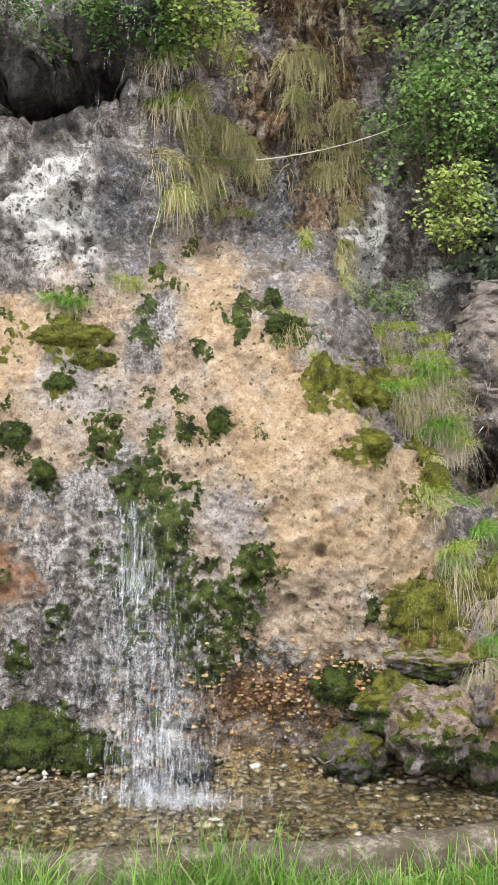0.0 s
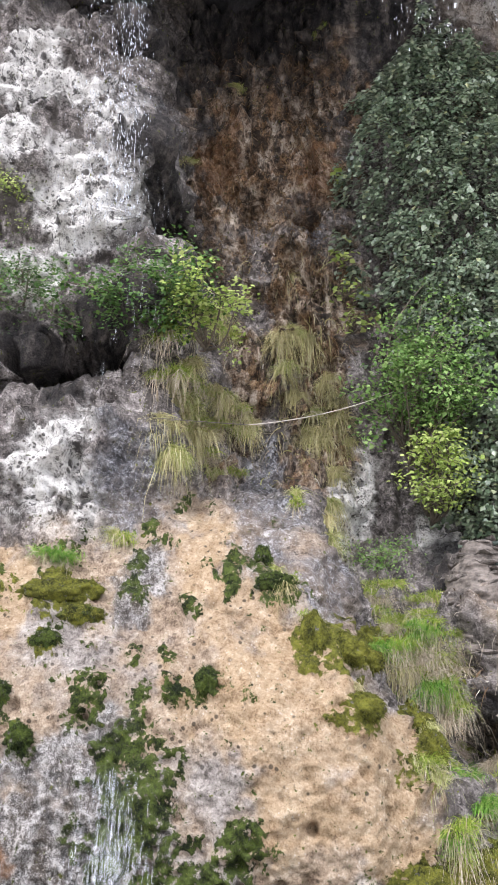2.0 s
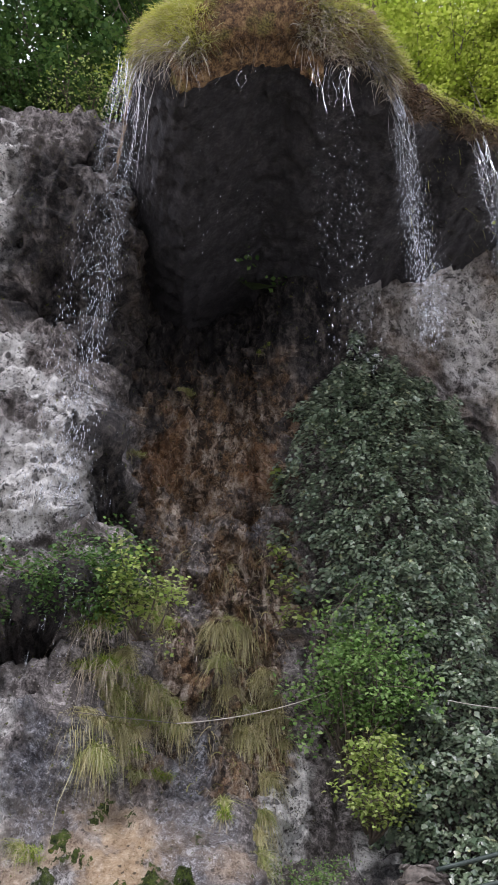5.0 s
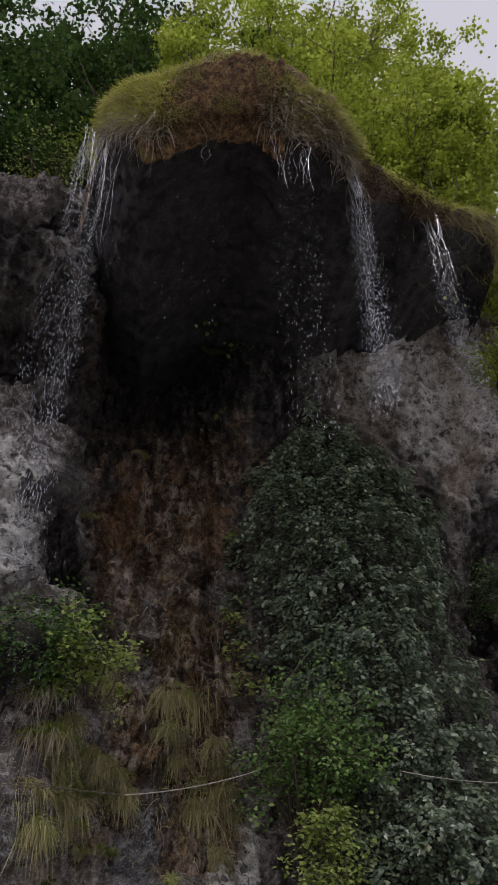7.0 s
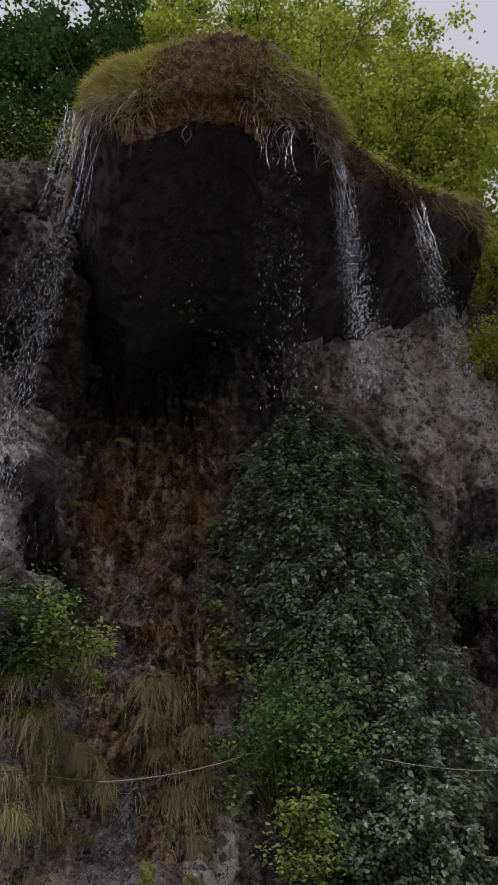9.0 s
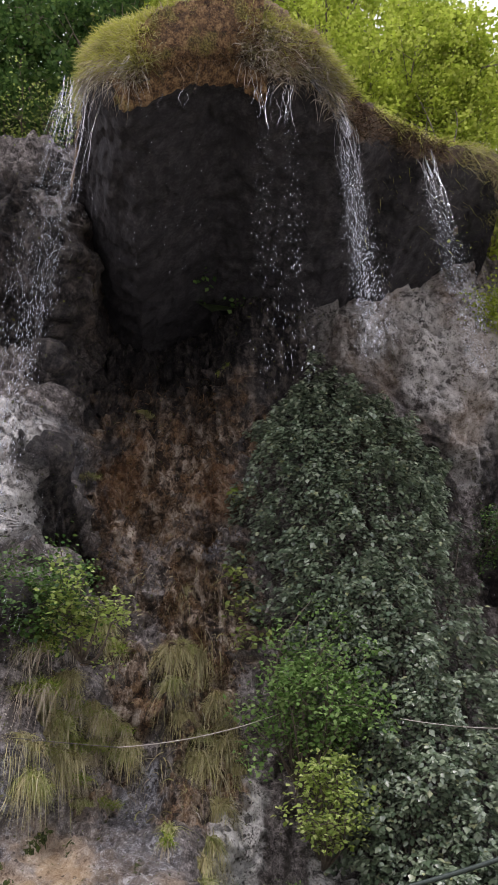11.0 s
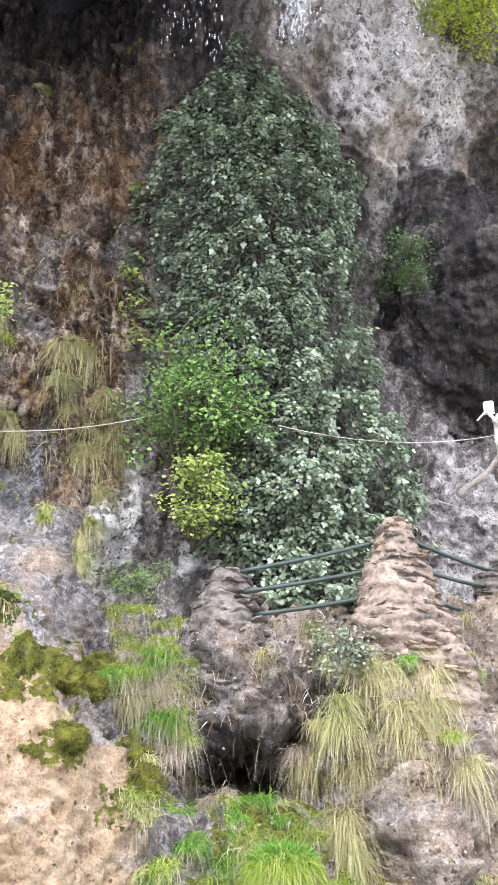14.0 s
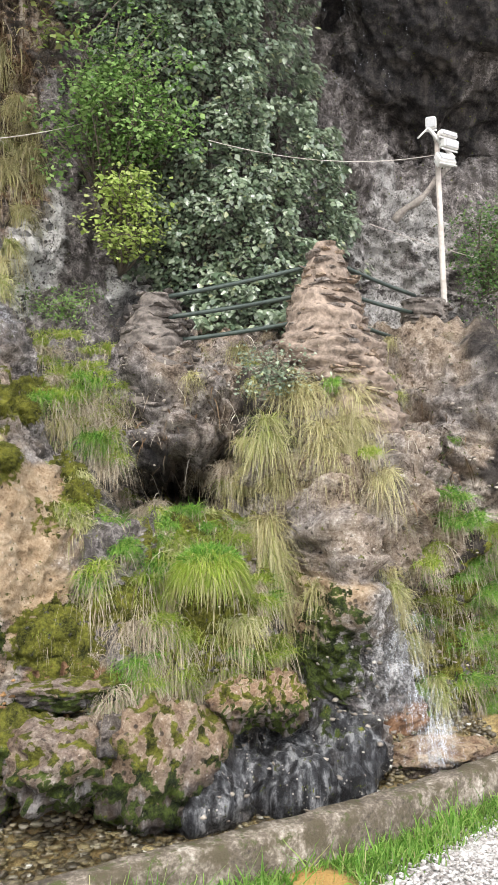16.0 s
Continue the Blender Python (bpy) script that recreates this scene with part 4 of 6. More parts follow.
for x, z, w, long, tone, out in ((-0.55, 4.02, 0.2, 0.4, "straw", 0.05), (-0.3, 4.05, 0.2, 0.4, "pale", 0.06), (-0.42, 4.12, 0.2, 0.22, "fresh", 0.06), (-0.1, 4.0, 0.1, 0.24, "fresh", 0.03),
                                 (-0.65, 4.32, 0.14, 0.28, "straw", 0.04), (-0.25, 4.4, 0.1, 0.24, "pale", 0.03), (-0.5, 4.75, 0.16, 0.32, "fresh", 0.05), (-0.28, 4.78, 0.15, 0.32, "fresh", 0.05), (-0.7, 4.7, 0.14, 0.3, "straw", 0.05),
                                 (1.8, 1.4, 0.14, 0.2, "green", 0.02), (2.0, 1.45, 0.16, 0.22, "green", 0.02), (2.2, 1.42, 0.14, 0.22, "green", 0.02), (1.65, 1.32, 0.14, 0.18, "green", 0.02), (1.9, 1.0, 0.16, 0.24, "mixed", 0.05), (1.75, 1.0, 0.14, 0.24, "fresh", 0.04), (2.05, 0.85, 0.16, 0.24, "fresh", 0.04)):
    tussock(x, z, w, long, tone, out)
for x, z, w, long, tone in (
        (-0.32, 5.60, 0.14, 0.42, "fresh"),
        (-0.73, 4.80, 0.13, 0.40, "fresh"),
        (-0.54, 5.22, 0.14, 0.36, "fresh"),
        (-0.77, 4.34, 0.13, 0.36, "fresh"),
        (-0.68, 4.64, 0.12, 0.34, "mixed"),
        (-0.24, 4.76, 0.10, 0.36, "mixed"),
        (-0.08, 4.72, 0.08, 0.30, "fresh"),
        (-0.61, 4.14, 0.13, 0.46, "fresh"),
        (-0.51, 4.55, 0.15, 0.50, "fresh"),
        (-0.26, 4.56, 0.13, 0.42, "fresh"),
        (0.00, 4.52, 0.10, 0.32, "mixed"),
        (-0.63, 3.79, 0.10, 0.40, "mixed"),
        (-0.39, 4.37, 0.12, 0.45, "pale"),
        (-0.28, 3.89, 0.06, 0.30, "mixed"),
        (-1.18, 4.84, 0.12, 0.30, "mixed"),
        (0.36, 5.61, 0.06, 0.50, "straw"),
        (0.39, 5.13, 0.06, 0.40, "mixed"),
        (0.66, 5.53, 0.06, 0.36, "straw"),
        (0.74, 4.55, 0.10, 0.36, "straw"),
        (0.89, 4.60, 0.08, 0.40, "straw"),
        (0.99, 4.43, 0.08, 0.32, "mixed"),
        (0.71, 3.65, 0.06, 0.40, "mixed"),
        (0.59, 3.18, 0.06, 0.40, "mixed"),
        (0.40, 3.39, 0.04, 0.24, "fresh"),
        (-0.84, 3.06, 0.08, 0.24, "fresh"),
        (-1.17, 2.88, 0.14, 0.30, "green")):
    tussock(x, z, w, long, tone, 0.05)
for x, z, w, long, tone in (
        (2.76, 2.39, 0.10, 0.55, "straw"),
        (2.61, 2.31, 0.08, 0.50, "straw"),
        (2.85, 2.29, 0.10, 0.55, "straw"),
        (2.55, 2.15, 0.06, 0.50, "mixed"),
        (2.72, 2.07, 0.10, 0.50, "straw"),
        (2.89, 2.04, 0.06, 0.40, "straw"),
        (2.39, 1.54, 0.05, 0.60, "straw"),
        (2.31, 1.29, 0.05, 0.50, "mixed"),
        (2.94, 1.84, 0.08, 0.20, "fresh"),
        (2.99, 1.76, 0.05, 0.36, "straw"),
        (2.21, 2.05, 0.02, 0.42, "pale"),
        (2.32, 1.94, 0.02, 0.30, "pale"),
        (2.42, 2.65, 0.05, 0.45, "straw"),
        (2.77, 2.51, 0.08, 0.16, "green"),
        (3.39, 1.73, 0.10, 0.30, "green"),
        (3.53, 1.53, 0.10, 0.30, "green"),
        (3.23, 1.33, 0.08, 0.24, "fresh"),
        (3.02, 1.28, 0.04, 0.30, "mixed"),
        (3.24, 1.07, 0.04, 0.34, "straw"),
        (3.36, 0.78, 0.05, 0.30, "mixed"),
        (3.53, 0.46, 0.05, 0.30, "mixed"),
        (2.50, 1.06, 0.04, 0.40, "straw"),
        (2.41, 0.83, 0.04, 0.30, "mixed")):
    tussock(x, z, w, long, tone, 0.1)
for x, y, z, w, long, tone in ((2.74, 5.22, 2.3, 0.09, 0.5, "straw"), (2.86, 5.15, 2.22, 0.08, 0.45, "straw"), (2.5, 5.3, 2.55, 0.04, 0.45, "straw"), (2.78, 5.2, 2.45, 0.06, 0.2, "green"),
                               (3.0, 5.1, 1.95, 0.12, 0.3, "mixed"), (3.08, 5.1, 1.85, 0.1, 0.4, "pale"), (2.5, 5.3, 1.75, 0.04, 0.4, "straw"), (3.2, 5.2, 1.5, 0.1, 0.3, "straw")):
    tussock(x, z, w, long, tone, at=(x, y, z))


def grass_mound(x, y, z, r, seed):
    """A round cushion of turf: short green blades on top, longer golden ones drooping over its sides."""
    rnd = np.random.default_rng(seed)
    ob = thing("grass_mound", "round green and golden grass mound before the hollow", "grass", at=(x, y, z))
    n = 60
    u, v = np.meshgrid(np.linspace(0, 2 * np.pi, n, endpoint=False), np.linspace(-np.pi / 2, np.pi / 2, n // 2), indexing="ij")
    d = np.stack([np.cos(u) * np.cos(v), np.sin(u) * np.cos(v), np.sin(v)], -1).reshape(-1, 3)
    p = d * (1 + 0.12 * fbm(d * 2 + seed, 3))[:, None] * (r, r * 0.9, r * 0.85)
    me = mesh_of("turf", p, grid_faces(n, n // 2, True), ROCK)
    floats(me, "moss", np.ones(len(p)))
    child("turf", me, ob, "mossy turf core")
    for name, tone, low, high, count, long, droop in (("top_turf", "green", 0.5, 1.0, 1500, 0.07, 0.5), ("side_turf", "fresh", -0.2, 0.8, 4200, 0.07, 1.3), ("dry_skirt", "straw", -0.3, 0.3, 700, 0.08, 1.7)):
        w = rnd.normal(size=(count * 4, 3))
        w /= np.linalg.norm(w, axis=1)[:, None]
        w = w[(w[:, 2] > low) & (w[:, 2] < high) & (w[:, 1] < 0.35)][:count]
        first = w + rnd.normal(size=w.shape) * 0.35 + (0, 0, 0.25)
        first /= np.linalg.norm(first, axis=1)[:, None]
        vv, f = blades(w * (r, r * 0.9, r * 0.85), first, long * rnd.uniform(0.5, 1.3, len(w)), droop * rnd.uniform(0.6, 1.3, len(w)), rnd.uniform(0.0016, 0.0035, len(w)), rnd, 4)
        child(name, mesh_of(name, vv, f, GRASS[tone]), ob, kind="stuff")
    return ob


grass_mound(1.82, 4.72, 1.29, 0.18, 5)


# ---- leaves, ivy, shrubs, trees ----
def leaves(points, facing, size, rnd, wide=0.42, fold=0.12, hang=0.5):
    """Folded leaf blades at points; facing: the way their upper sides look."""
    n = len(points)
    nrm = facing + rnd.normal(size=(n, 3)) * 0.45
    nrm /= np.linalg.norm(nrm, axis=1)[:, None]
    down = rnd.normal(size=(n, 3)) * 0.6 + (0, 0, -hang)
    tip = down - (down * nrm).sum(1)[:, None] * nrm
    tip /= np.linalg.norm(tip, axis=1)[:, None] + 1e-6
    side = np.cross(tip, nrm)
    s = (np.broadcast_to(size, n) * rnd.uniform(0.65, 1.3, n))[:, None]
    v = np.stack([points, points + s * (0.4 * tip + wide * side), points + s * tip - 0.15 * s * nrm,
                  points + s * (0.4 * tip - wide * side), points + s * (0.45 * tip + fold * nrm)], 1).reshape(-1, 3)
    k = np.arange(n)[:, None] * 5
    f = np.concatenate([k + (0, 1, 2, 4), k + (0, 4, 2, 3)], 0)
    return v, f


IVY_LEAF = leafy("ivy_leaf", (0.0, (0.08, 0.125, 0.07)), (0.4, (0.18, 0.24, 0.145)), (0.75, (0.29, 0.355, 0.23)), (0.95, (0.4, 0.46, 0.32)), (1.0, (0.48, 0.5, 0.24)), rough=0.3, glow=0.15, spec=1.0)
SHRUB_LEAF = leafy("shrub_leaf", (0.0, (0.1, 0.2, 0.045)), (0.5, (0.2, 0.34, 0.09)), (1.0, (0.36, 0.5, 0.18)), glow=0.35)
LIME_LEAF = leafy("lime_leaf", (0.0, (0.27, 0.38, 0.08)), (0.5, (0.44, 0.55, 0.14)), (1.0, (0.64, 0.71, 0.27)), glow=0.4)
DULL_LEAF = leafy("dull_leaf", (0.0, (0.04, 0.095, 0.024)), (0.5, (0.085, 0.17, 0.042)), (1.0, (0.17, 0.27, 0.07)), glow=0.25)
WOOD_FLAT = leafy("tree_leaf", (0.0, (0.27, 0.36, 0.035)), (0.5, (0.5, 0.6, 0.08)), (1.0, (0.7, 0.77, 0.17)), glow=0.6)
BARK = plain("bark", 0.85, (0.06, 0.045, 0.03), (0.2, 0.165, 0.13), 40, 0.5)


def ivy_edge(z):
    """Left and right edge of the ivy at a height."""
    left = along(z, 3.1, 1.9, 3.5, 1.7, 4.2, 1.55, 5.0, 1.35, 5.7, 1.27, 6.9, 1.08, 7.6, 1.05, 8.3, 1.15, 8.9, 1.6, 9.5, 1.85)
    right = along(z, 3.1, 3.5, 3.6, 3.7, 4.4, 3.78, 4.9, 3.6, 5.5, 3.35, 6.1, 3.25, 7.3, 3.4, 8.1, 3.2, 8.5, 2.8, 8.9, 2.35, 9.5, 2.0)
    return left, right


def build_ivy():
    rnd = np.random.default_rng(21)
    n = 90000
    x, z = rnd.uniform(0.9, 4.0, n), rnd.uniform(3.05, 9.45, n)
    p = np.stack([x, 0 * x, z], -1)
    lo, hi = ivy_edge(z + 0.25 * fbm(p * 2.4, 3))
    q = (x - lo) / (hi - lo)
    ragged = 0.42 * fbm(p * 2.6 + 4, 4)
    ok = (q > 0.02 + ragged) & (q < 0.98 + ragged)
    x, z, q, p = x[ok], z[ok], np.clip(q[ok], 0, 1), p[ok]
    bulge = 0.85 * np.sqrt(np.clip(4 * q * (1 - q), 0, 1)) * (0.35 + 0.65 * step(9.5, 7.6, z)) + 0.1
    clump = 0.3 * fbm(p * 1.9, 3) + 0.6 * (0.45 - cells(p * (4.6, 1, 3.8))[0])
    deep = rnd.random(len(x)) ** 2 * 0.3
    wall = np.minimum(cliff_depth(x, z), 7.25)
    y = wall - bulge - clump + deep
    keep = clump > -0.17 + 0.08 * rnd.normal(size=len(x))
    x, y, z, q = x[keep], y[keep], z[keep], q[keep]
    pts = np.stack([x, y, z], -1)
    facing = np.stack([(q - 0.5) * 1.1, -0.8 + 0 * q, 0.9 + 0 * q], -1)
    v, f = leaves(pts, facing, rnd.uniform(0.042, 0.064, len(pts)), rnd, hang=0.9)
    ob = thing("ivy", "large curtain of glossy dark green ivy on the cliff", "ivy", at=(0, 0, 0))
    child("leaves", mesh_of("leaves", v, f, IVY_LEAF), ob, kind="stuff")
    stems = []
    for k in range(26):
        z0 = rnd.uniform(3.2, 5.5)
        lo, hi = ivy_edge(z0)
        x0 = rnd.uniform(lo + 0.35, hi - 0.7)
        zz = np.linspace(z0, z0 + rnd.uniform(1.5, 3.2), 14)
        xx = x0 + 0.12 * np.sin(zz * 2 + k) + 0.1 * (zz - z0) * rnd.normal()
        stems.append(tube(np.stack([xx, np.minimum(cliff_depth(xx, zz), 7.25) - 0.25, zz], -1), np.linspace(0.016, 0.006, 14), 5))
    v, f = join(stems)
    child("stem", mesh_of("stem", v, f, BARK), ob, kind="stuff")
    return ob


ivy = build_ivy()


def shrub(name, label, base, boughs, leaf_mat, size, count, seed, wide=0.42, category="shrub", flat=False, spread=0.16):
    """A shrub: stems from base to each bough end (x, y, z), leaves clustered along the outer half."""
    if count > 40:
        size, count = size * 0.5, int(count * 3.6)
    rnd = np.random.default_rng(seed)
    ob = thing(name, label, category)
    stems, spots = [], []
    for end in boughs:
        a, b = np.array(base, float), np.array(end, float)
        t = np.linspace(0, 1, 9)[:, None]
        line = a + (b - a) * t + np.sin(t * np.pi) * rnd.normal(size=3) * 0.1 * np.linalg.norm(b - a)
        stems.append(tube(line, np.linspace(0.014, 0.004, 9), 5))
        for k in range(5):
            s = line[rnd.integers(4, 9)]
            tw = s + rnd.normal(size=3) * spread * (1, 1, 0.7)
            stems.append(tube([s, (s + tw) / 2 + rnd.normal(size=3) * 0.02, tw], (0.004, 0.003, 0.0015), 4))
            spots.append(tw)
        spots.append(b)
    spots = np.array(spots)
    pick = rnd.integers(0, len(spots), count)
    pts = spots[pick] + rnd.normal(size=(count, 3)) * spread * (0.55, 0.55, 0.3 if flat else 0.45)
    v, f = leaves(pts, np.tile((0, -0.5, 0.9), (count, 1)), size, rnd, wide)
    child("leaves", mesh_of("leaves", v, f, leaf_mat), ob, kind="stuff")
    v, f = join(stems)
    child("stem", mesh_of("stem", v, f, BARK), ob, kind="stuff")
    return ob


def fan(cx, cy, cz, rx, ry, rz, n, seed):
    rnd = np.random.default_rng(seed)
    d = rnd.normal(size=(n, 3))
    d /= np.linalg.norm(d, axis=1)[:, None]
    return [tuple(np.array((cx, cy, cz)) + d[k] * (rx, ry, rz) * rnd.uniform(0.5, 1.0)) for k in range(n)]


shrub("green_shrub", "bright green leafy shrub growing from the cliff", (1.5, 6.9, 4.1),
      fan(1.62, 6.15, 4.72, 0.42, 0.22, 0.38, 16, 1) + [(1.55, 6.2, 5.5), (1.52, 6.2, 5.3), (1.1, 6.4, 4.4), (1.2, 6.4, 4.5), (1.8, 6.2, 5.3), (1.95, 6.2, 5.05), (1.3, 6.3, 5.1), (2.0, 6.2, 4.6)], SHRUB_LEAF, 0.085, 1050, 31, spread=0.13)
shrub("lime_shrub", "yellow-green leafed shrub against the ivy", (1.6, 6.8, 3.6), fan(1.58, 6.2, 4.05, 0.24, 0.12, 0.12, 11, 2), LIME_LEAF, 0.085, 260, 32, spread=0.1)
shrub("lime_shrub", "small clump of yellow-green leaves below ivy", (1.6, 6.7, 3.5), fan(1.53, 6.2, 3.7, 0.18, 0.1, 0.04, 7, 3), LIME_LEAF, 0.08, 110, 33, spread=0.07)
shrub("ledge_shrub", "dull green shrub spreading over a rock ledge", (-0.6, 6.0, 4.8),
      fan(-0.8, 5.55, 5.05, 0.5, 0.22, 0.16, 16, 4) + [(-1.55, 5.5, 4.92), (-1.35, 5.5, 5.05), (-0.5, 5.6, 5.36), (-0.35, 5.6, 5.3)], DULL_LEAF, 0.075, 1200, 34, spread=0.12)
shrub("lime_shrub", "light green leafy sprig on the ledge", (-0.3, 6.0, 4.75), fan(-0.28, 5.5, 4.98, 0.3, 0.15, 0.1, 8, 5), LIME_LEAF, 0.08, 300, 35, spread=0.1)
shrub("fern", "pale green fern at the rock foot", (1.25, 7.0, 3.05), fan(1.25, 6.6, 3.2, 0.3, 0.2, 0.16, 12, 6), SHRUB_LEAF, 0.06, 420, 36, wide=0.25, category="fern", spread=0.1)
shrub("ledge_plant", "small light green plant on pale rock", (-2.0, 6.2, 5.95), fan(-2.0, 5.75, 6.1, 0.25, 0.15, 0.15, 8, 7), LIME_LEAF, 0.055, 330, 37, category="plant", spread=0.1)
shrub("ledge_plant", "mossy green creeper under pale rock", (-2.0, 6.4, 5.1), fan(-1.85, 5.8, 5.2, 0.4, 0.2, 0.2, 10, 8), DULL_LEAF, 0.05, 600, 38, category="plant", spread=0.12)
shrub("hanging_plant", "leafy sprig hanging over the dark hollow", (3.75, 7.3, 6.9), fan(3.75, 6.7, 6.7, 0.3, 0.2, 0.25, 9, 9), DULL_LEAF, 0.06, 420, 39, category="plant", spread=0.12)
for x, z, k in ((1.0, 6.3, 40), (1.05, 5.9, 41), (1.08, 5.55, 42)):
    shrub("yellow_vine", "few yellow-green vine leaves on brown rock", (x, 7.2, z), fan(x, 6.95, z, 0.1, 0.08, 0.14, 5, k), LIME_LEAF, 0.07, 34, k, category="vine", spread=0.06)
shrub("dead_leaf", "single yellow leaf caught on the rock", (0.92, 7.3, 7.3), [(0.92, 7.12, 7.33)], LIME_LEAF, 0.09, 9, 44, category="leaf", spread=0.03)
shrub("wall_creeper", "green leafy creeper on the rock face", (3.4, 5.7, 1.8), fan(3.55, 5.45, 2.0, 0.25, 0.15, 0.25, 9, 45), DULL_LEAF, 0.05, 380, 45, category="creeper", spread=0.12)
shrub("wall_creeper", "dark ivy leaves on the stone pillar", (2.5, 5.4, 2.5), fan(2.32, 5.08, 2.55, 0.1, 0.06, 0.2, 9, 46), IVY_LEAF, 0.05, 220, 46, category="creeper", spread=0.08)
shrub("grey_bush", "grey-green bush beside the dark hollow", (5.0, 6.8, 3.6), fan(5.0, 6.4, 4.0, 0.35, 0.2, 0.4, 12, 47), DULL_LEAF, 0.06, 800, 47, category="bush", spread=0.14)
shrub("grey_bush", "twiggy bush with dry stems on the terrace", (4.75, 6.3, 2.9), fan(4.7, 6.1, 3.15, 0.35, 0.2, 0.2, 12, 48), DULL_LEAF, 0.045, 200, 48, category="bush", spread=0.14)


def tree(base, top, crown, seed, count=22000, size=0.056, mat=WOOD_FLAT, label="light green broadleaf tree on the brink of the cliff"):
    """A tree: leaning tapered trunk, limbs, and clustered leaves within the crown's reach."""
    rnd = np.random.default_rng(seed)
    ob = thing("tree", label, "tree", "trees above the cliff")
    a, b = np.array(base, float), np.array(top, float)
    t = np.linspace(0, 1, 14)[:, None]
    trunk = a + (b - a) * t + np.sin(t * 2.6) * rnd.normal(size=3) * 0.15
    v, f = tube(trunk, np.linspace(0.07, 0.012, 14), 8)
    child("trunk", mesh_of("trunk", v, f, BARK), ob)
    limbs, spots = [], []
    for k in range(30):
        s = trunk[rnd.integers(3, 14)]
        d = rnd.normal(size=3) * crown * 0.6 + (0, -0.15, 0.25)
        e = s + d
        limbs.append(tube([s, s + d * 0.5 + rnd.normal(size=3) * 0.06, e], (0.022, 0.013, 0.004), 5))
        for j in range(8):
            w = s + d * rnd.uniform(0.45, 1.1) + rnd.normal(size=3) * 0.26
            limbs.append(tube([s + d * rnd.uniform(0.4, 0.9), w], (0.006, 0.002), 4))
            spots.append(w)
    spots = np.array(spots)
    pts = spots[rnd.integers(0, len(spots), count)] + rnd.normal(size=(count, 3)) * (0.1, 0.1, 0.07)
    v, f = leaves(pts, np.tile((0, -0.1, 1.0), (count, 1)), size, rnd)
    child("crown", mesh_of("crown", v, f, mat), ob, kind="stuff")
    v, f = join(limbs)
    child("limb", mesh_of("limb", v, f, BARK), ob, kind="stuff")
    return ob


for k, (bx, by, bz, tx, ty, tz, r) in enumerate((
        (2.9, 5.4, 10.5, 3.1, 4.9, 13.6, 0.95), (3.5, 5.6, 10.4, 3.9, 5.0, 12.6, 0.85), (2.1, 5.6, 10.8, 2.2, 5.0, 15.6, 1.1),
        (1.2, 6.0, 11.0, 1.2, 5.4, 16.5, 1.3), (0.2, 6.2, 11.2, 0.0, 5.6, 16.0, 1.2), (4.3, 6.4, 10.2, 4.7, 5.9, 11.6, 0.7),
        (3.0, 6.2, 11.0, 3.1, 5.6, 15.6, 1.0), (2.3, 6.6, 11.4, 2.2, 6.0, 17.5, 1.2))):
    tree((bx, by, bz), (tx, ty, tz), r, 60 + k)
for k, (bx, by, bz, tx, ty, tz, r) in enumerate(((-0.6, 6.6, 11.2, -0.6, 6.0, 17.0, 1.2), (-1.6, 6.8, 11.2, -1.7, 6.2, 17.0, 1.2), (-1.0, 6.2, 11.2, -1.0, 5.5, 15.0, 1.1), (-1.9, 6.2, 11.3, -2.1, 5.3, 14.6, 1.1), (-2.9, 6.2, 11.2, -3.2, 5.5, 14.0, 1.1))):
    tree((bx, by, bz), (tx, ty, tz), r, 80 + k, 11000, 0.07, mat=DULL_LEAF, label="dark green broadleaf tree above the cliff edge")
for x, y, z, k, m, w in ((-1.3, 5.7, 12.3, 90, DULL_LEAF, "dark shrub hanging over the cliff edge"), (-1.9, 5.6, 12.2, 91, DULL_LEAF, "dark shrub hanging over the cliff edge"),
                         (-1.3, 5.3, 12.0, 92, LIME_LEAF, "light green sprig at the cliff edge"), (-1.75, 5.3, 11.6, 93, LIME_LEAF, "light green sprig at the cliff edge"),
                         (-2.5, 5.5, 12.2, 94, DULL_LEAF, "dark shrub hanging over the cliff edge"), (4.4, 5.9, 9.6, 95, WOOD_FLAT, "light green shrub on the brink")):
    shrub("edge_shrub", w, (x, y + 0.7, z), fan(x, y, z, 0.5, 0.3, 0.4, 14, k), m, 0.075, 260 if m is LIME_LEAF else 1300, k, spread=0.18)
shrub("brink_bush", "young multi-stemmed bush with thin bare stems", (3.2, 4.8, 10.45),
      [(2.75, 4.7, 11.5), (3.0, 4.6, 11.9), (3.25, 4.65, 12.0), (3.5, 4.7, 11.9), (3.85, 4.8, 11.5), (3.15, 4.9, 12.1), (3.65, 4.9, 11.6), (2.9, 4.9, 11.8)], WOOD_FLAT, 0.07, 420, 96, category="bush", spread=0.16)


# ---- wooded slope behind the brink ----
def build_hill():
    x, v = np.meshgrid(np.linspace(-14, 14, 110), np.linspace(0, 1, 70), indexing="ij")
    x, v = x.ravel(), v.ravel()
    rise = 11.0 - 2.4 * np.clip(x - 1.0, 0, 4.6)
    p = np.stack([x, 6.9 + 9 * v, 10.3 + rise * v], -1)
    p[:, 2] += 0.5 * fbm(p * 0.7, 3) + 0.25 * fbm(p * 2.5, 3)
    me = mesh_of("hillside", p, grid_faces(110, 70), plain("undergrowth", 0.9, (0.015, 0.03, 0.008), (0.08, 0.13, 0.025), 9, 0.8, size=0.1))
    return tagged(new("hillside", me), "steep wooded slope above the cliff", "hillside", kind="structure")


build_hill()

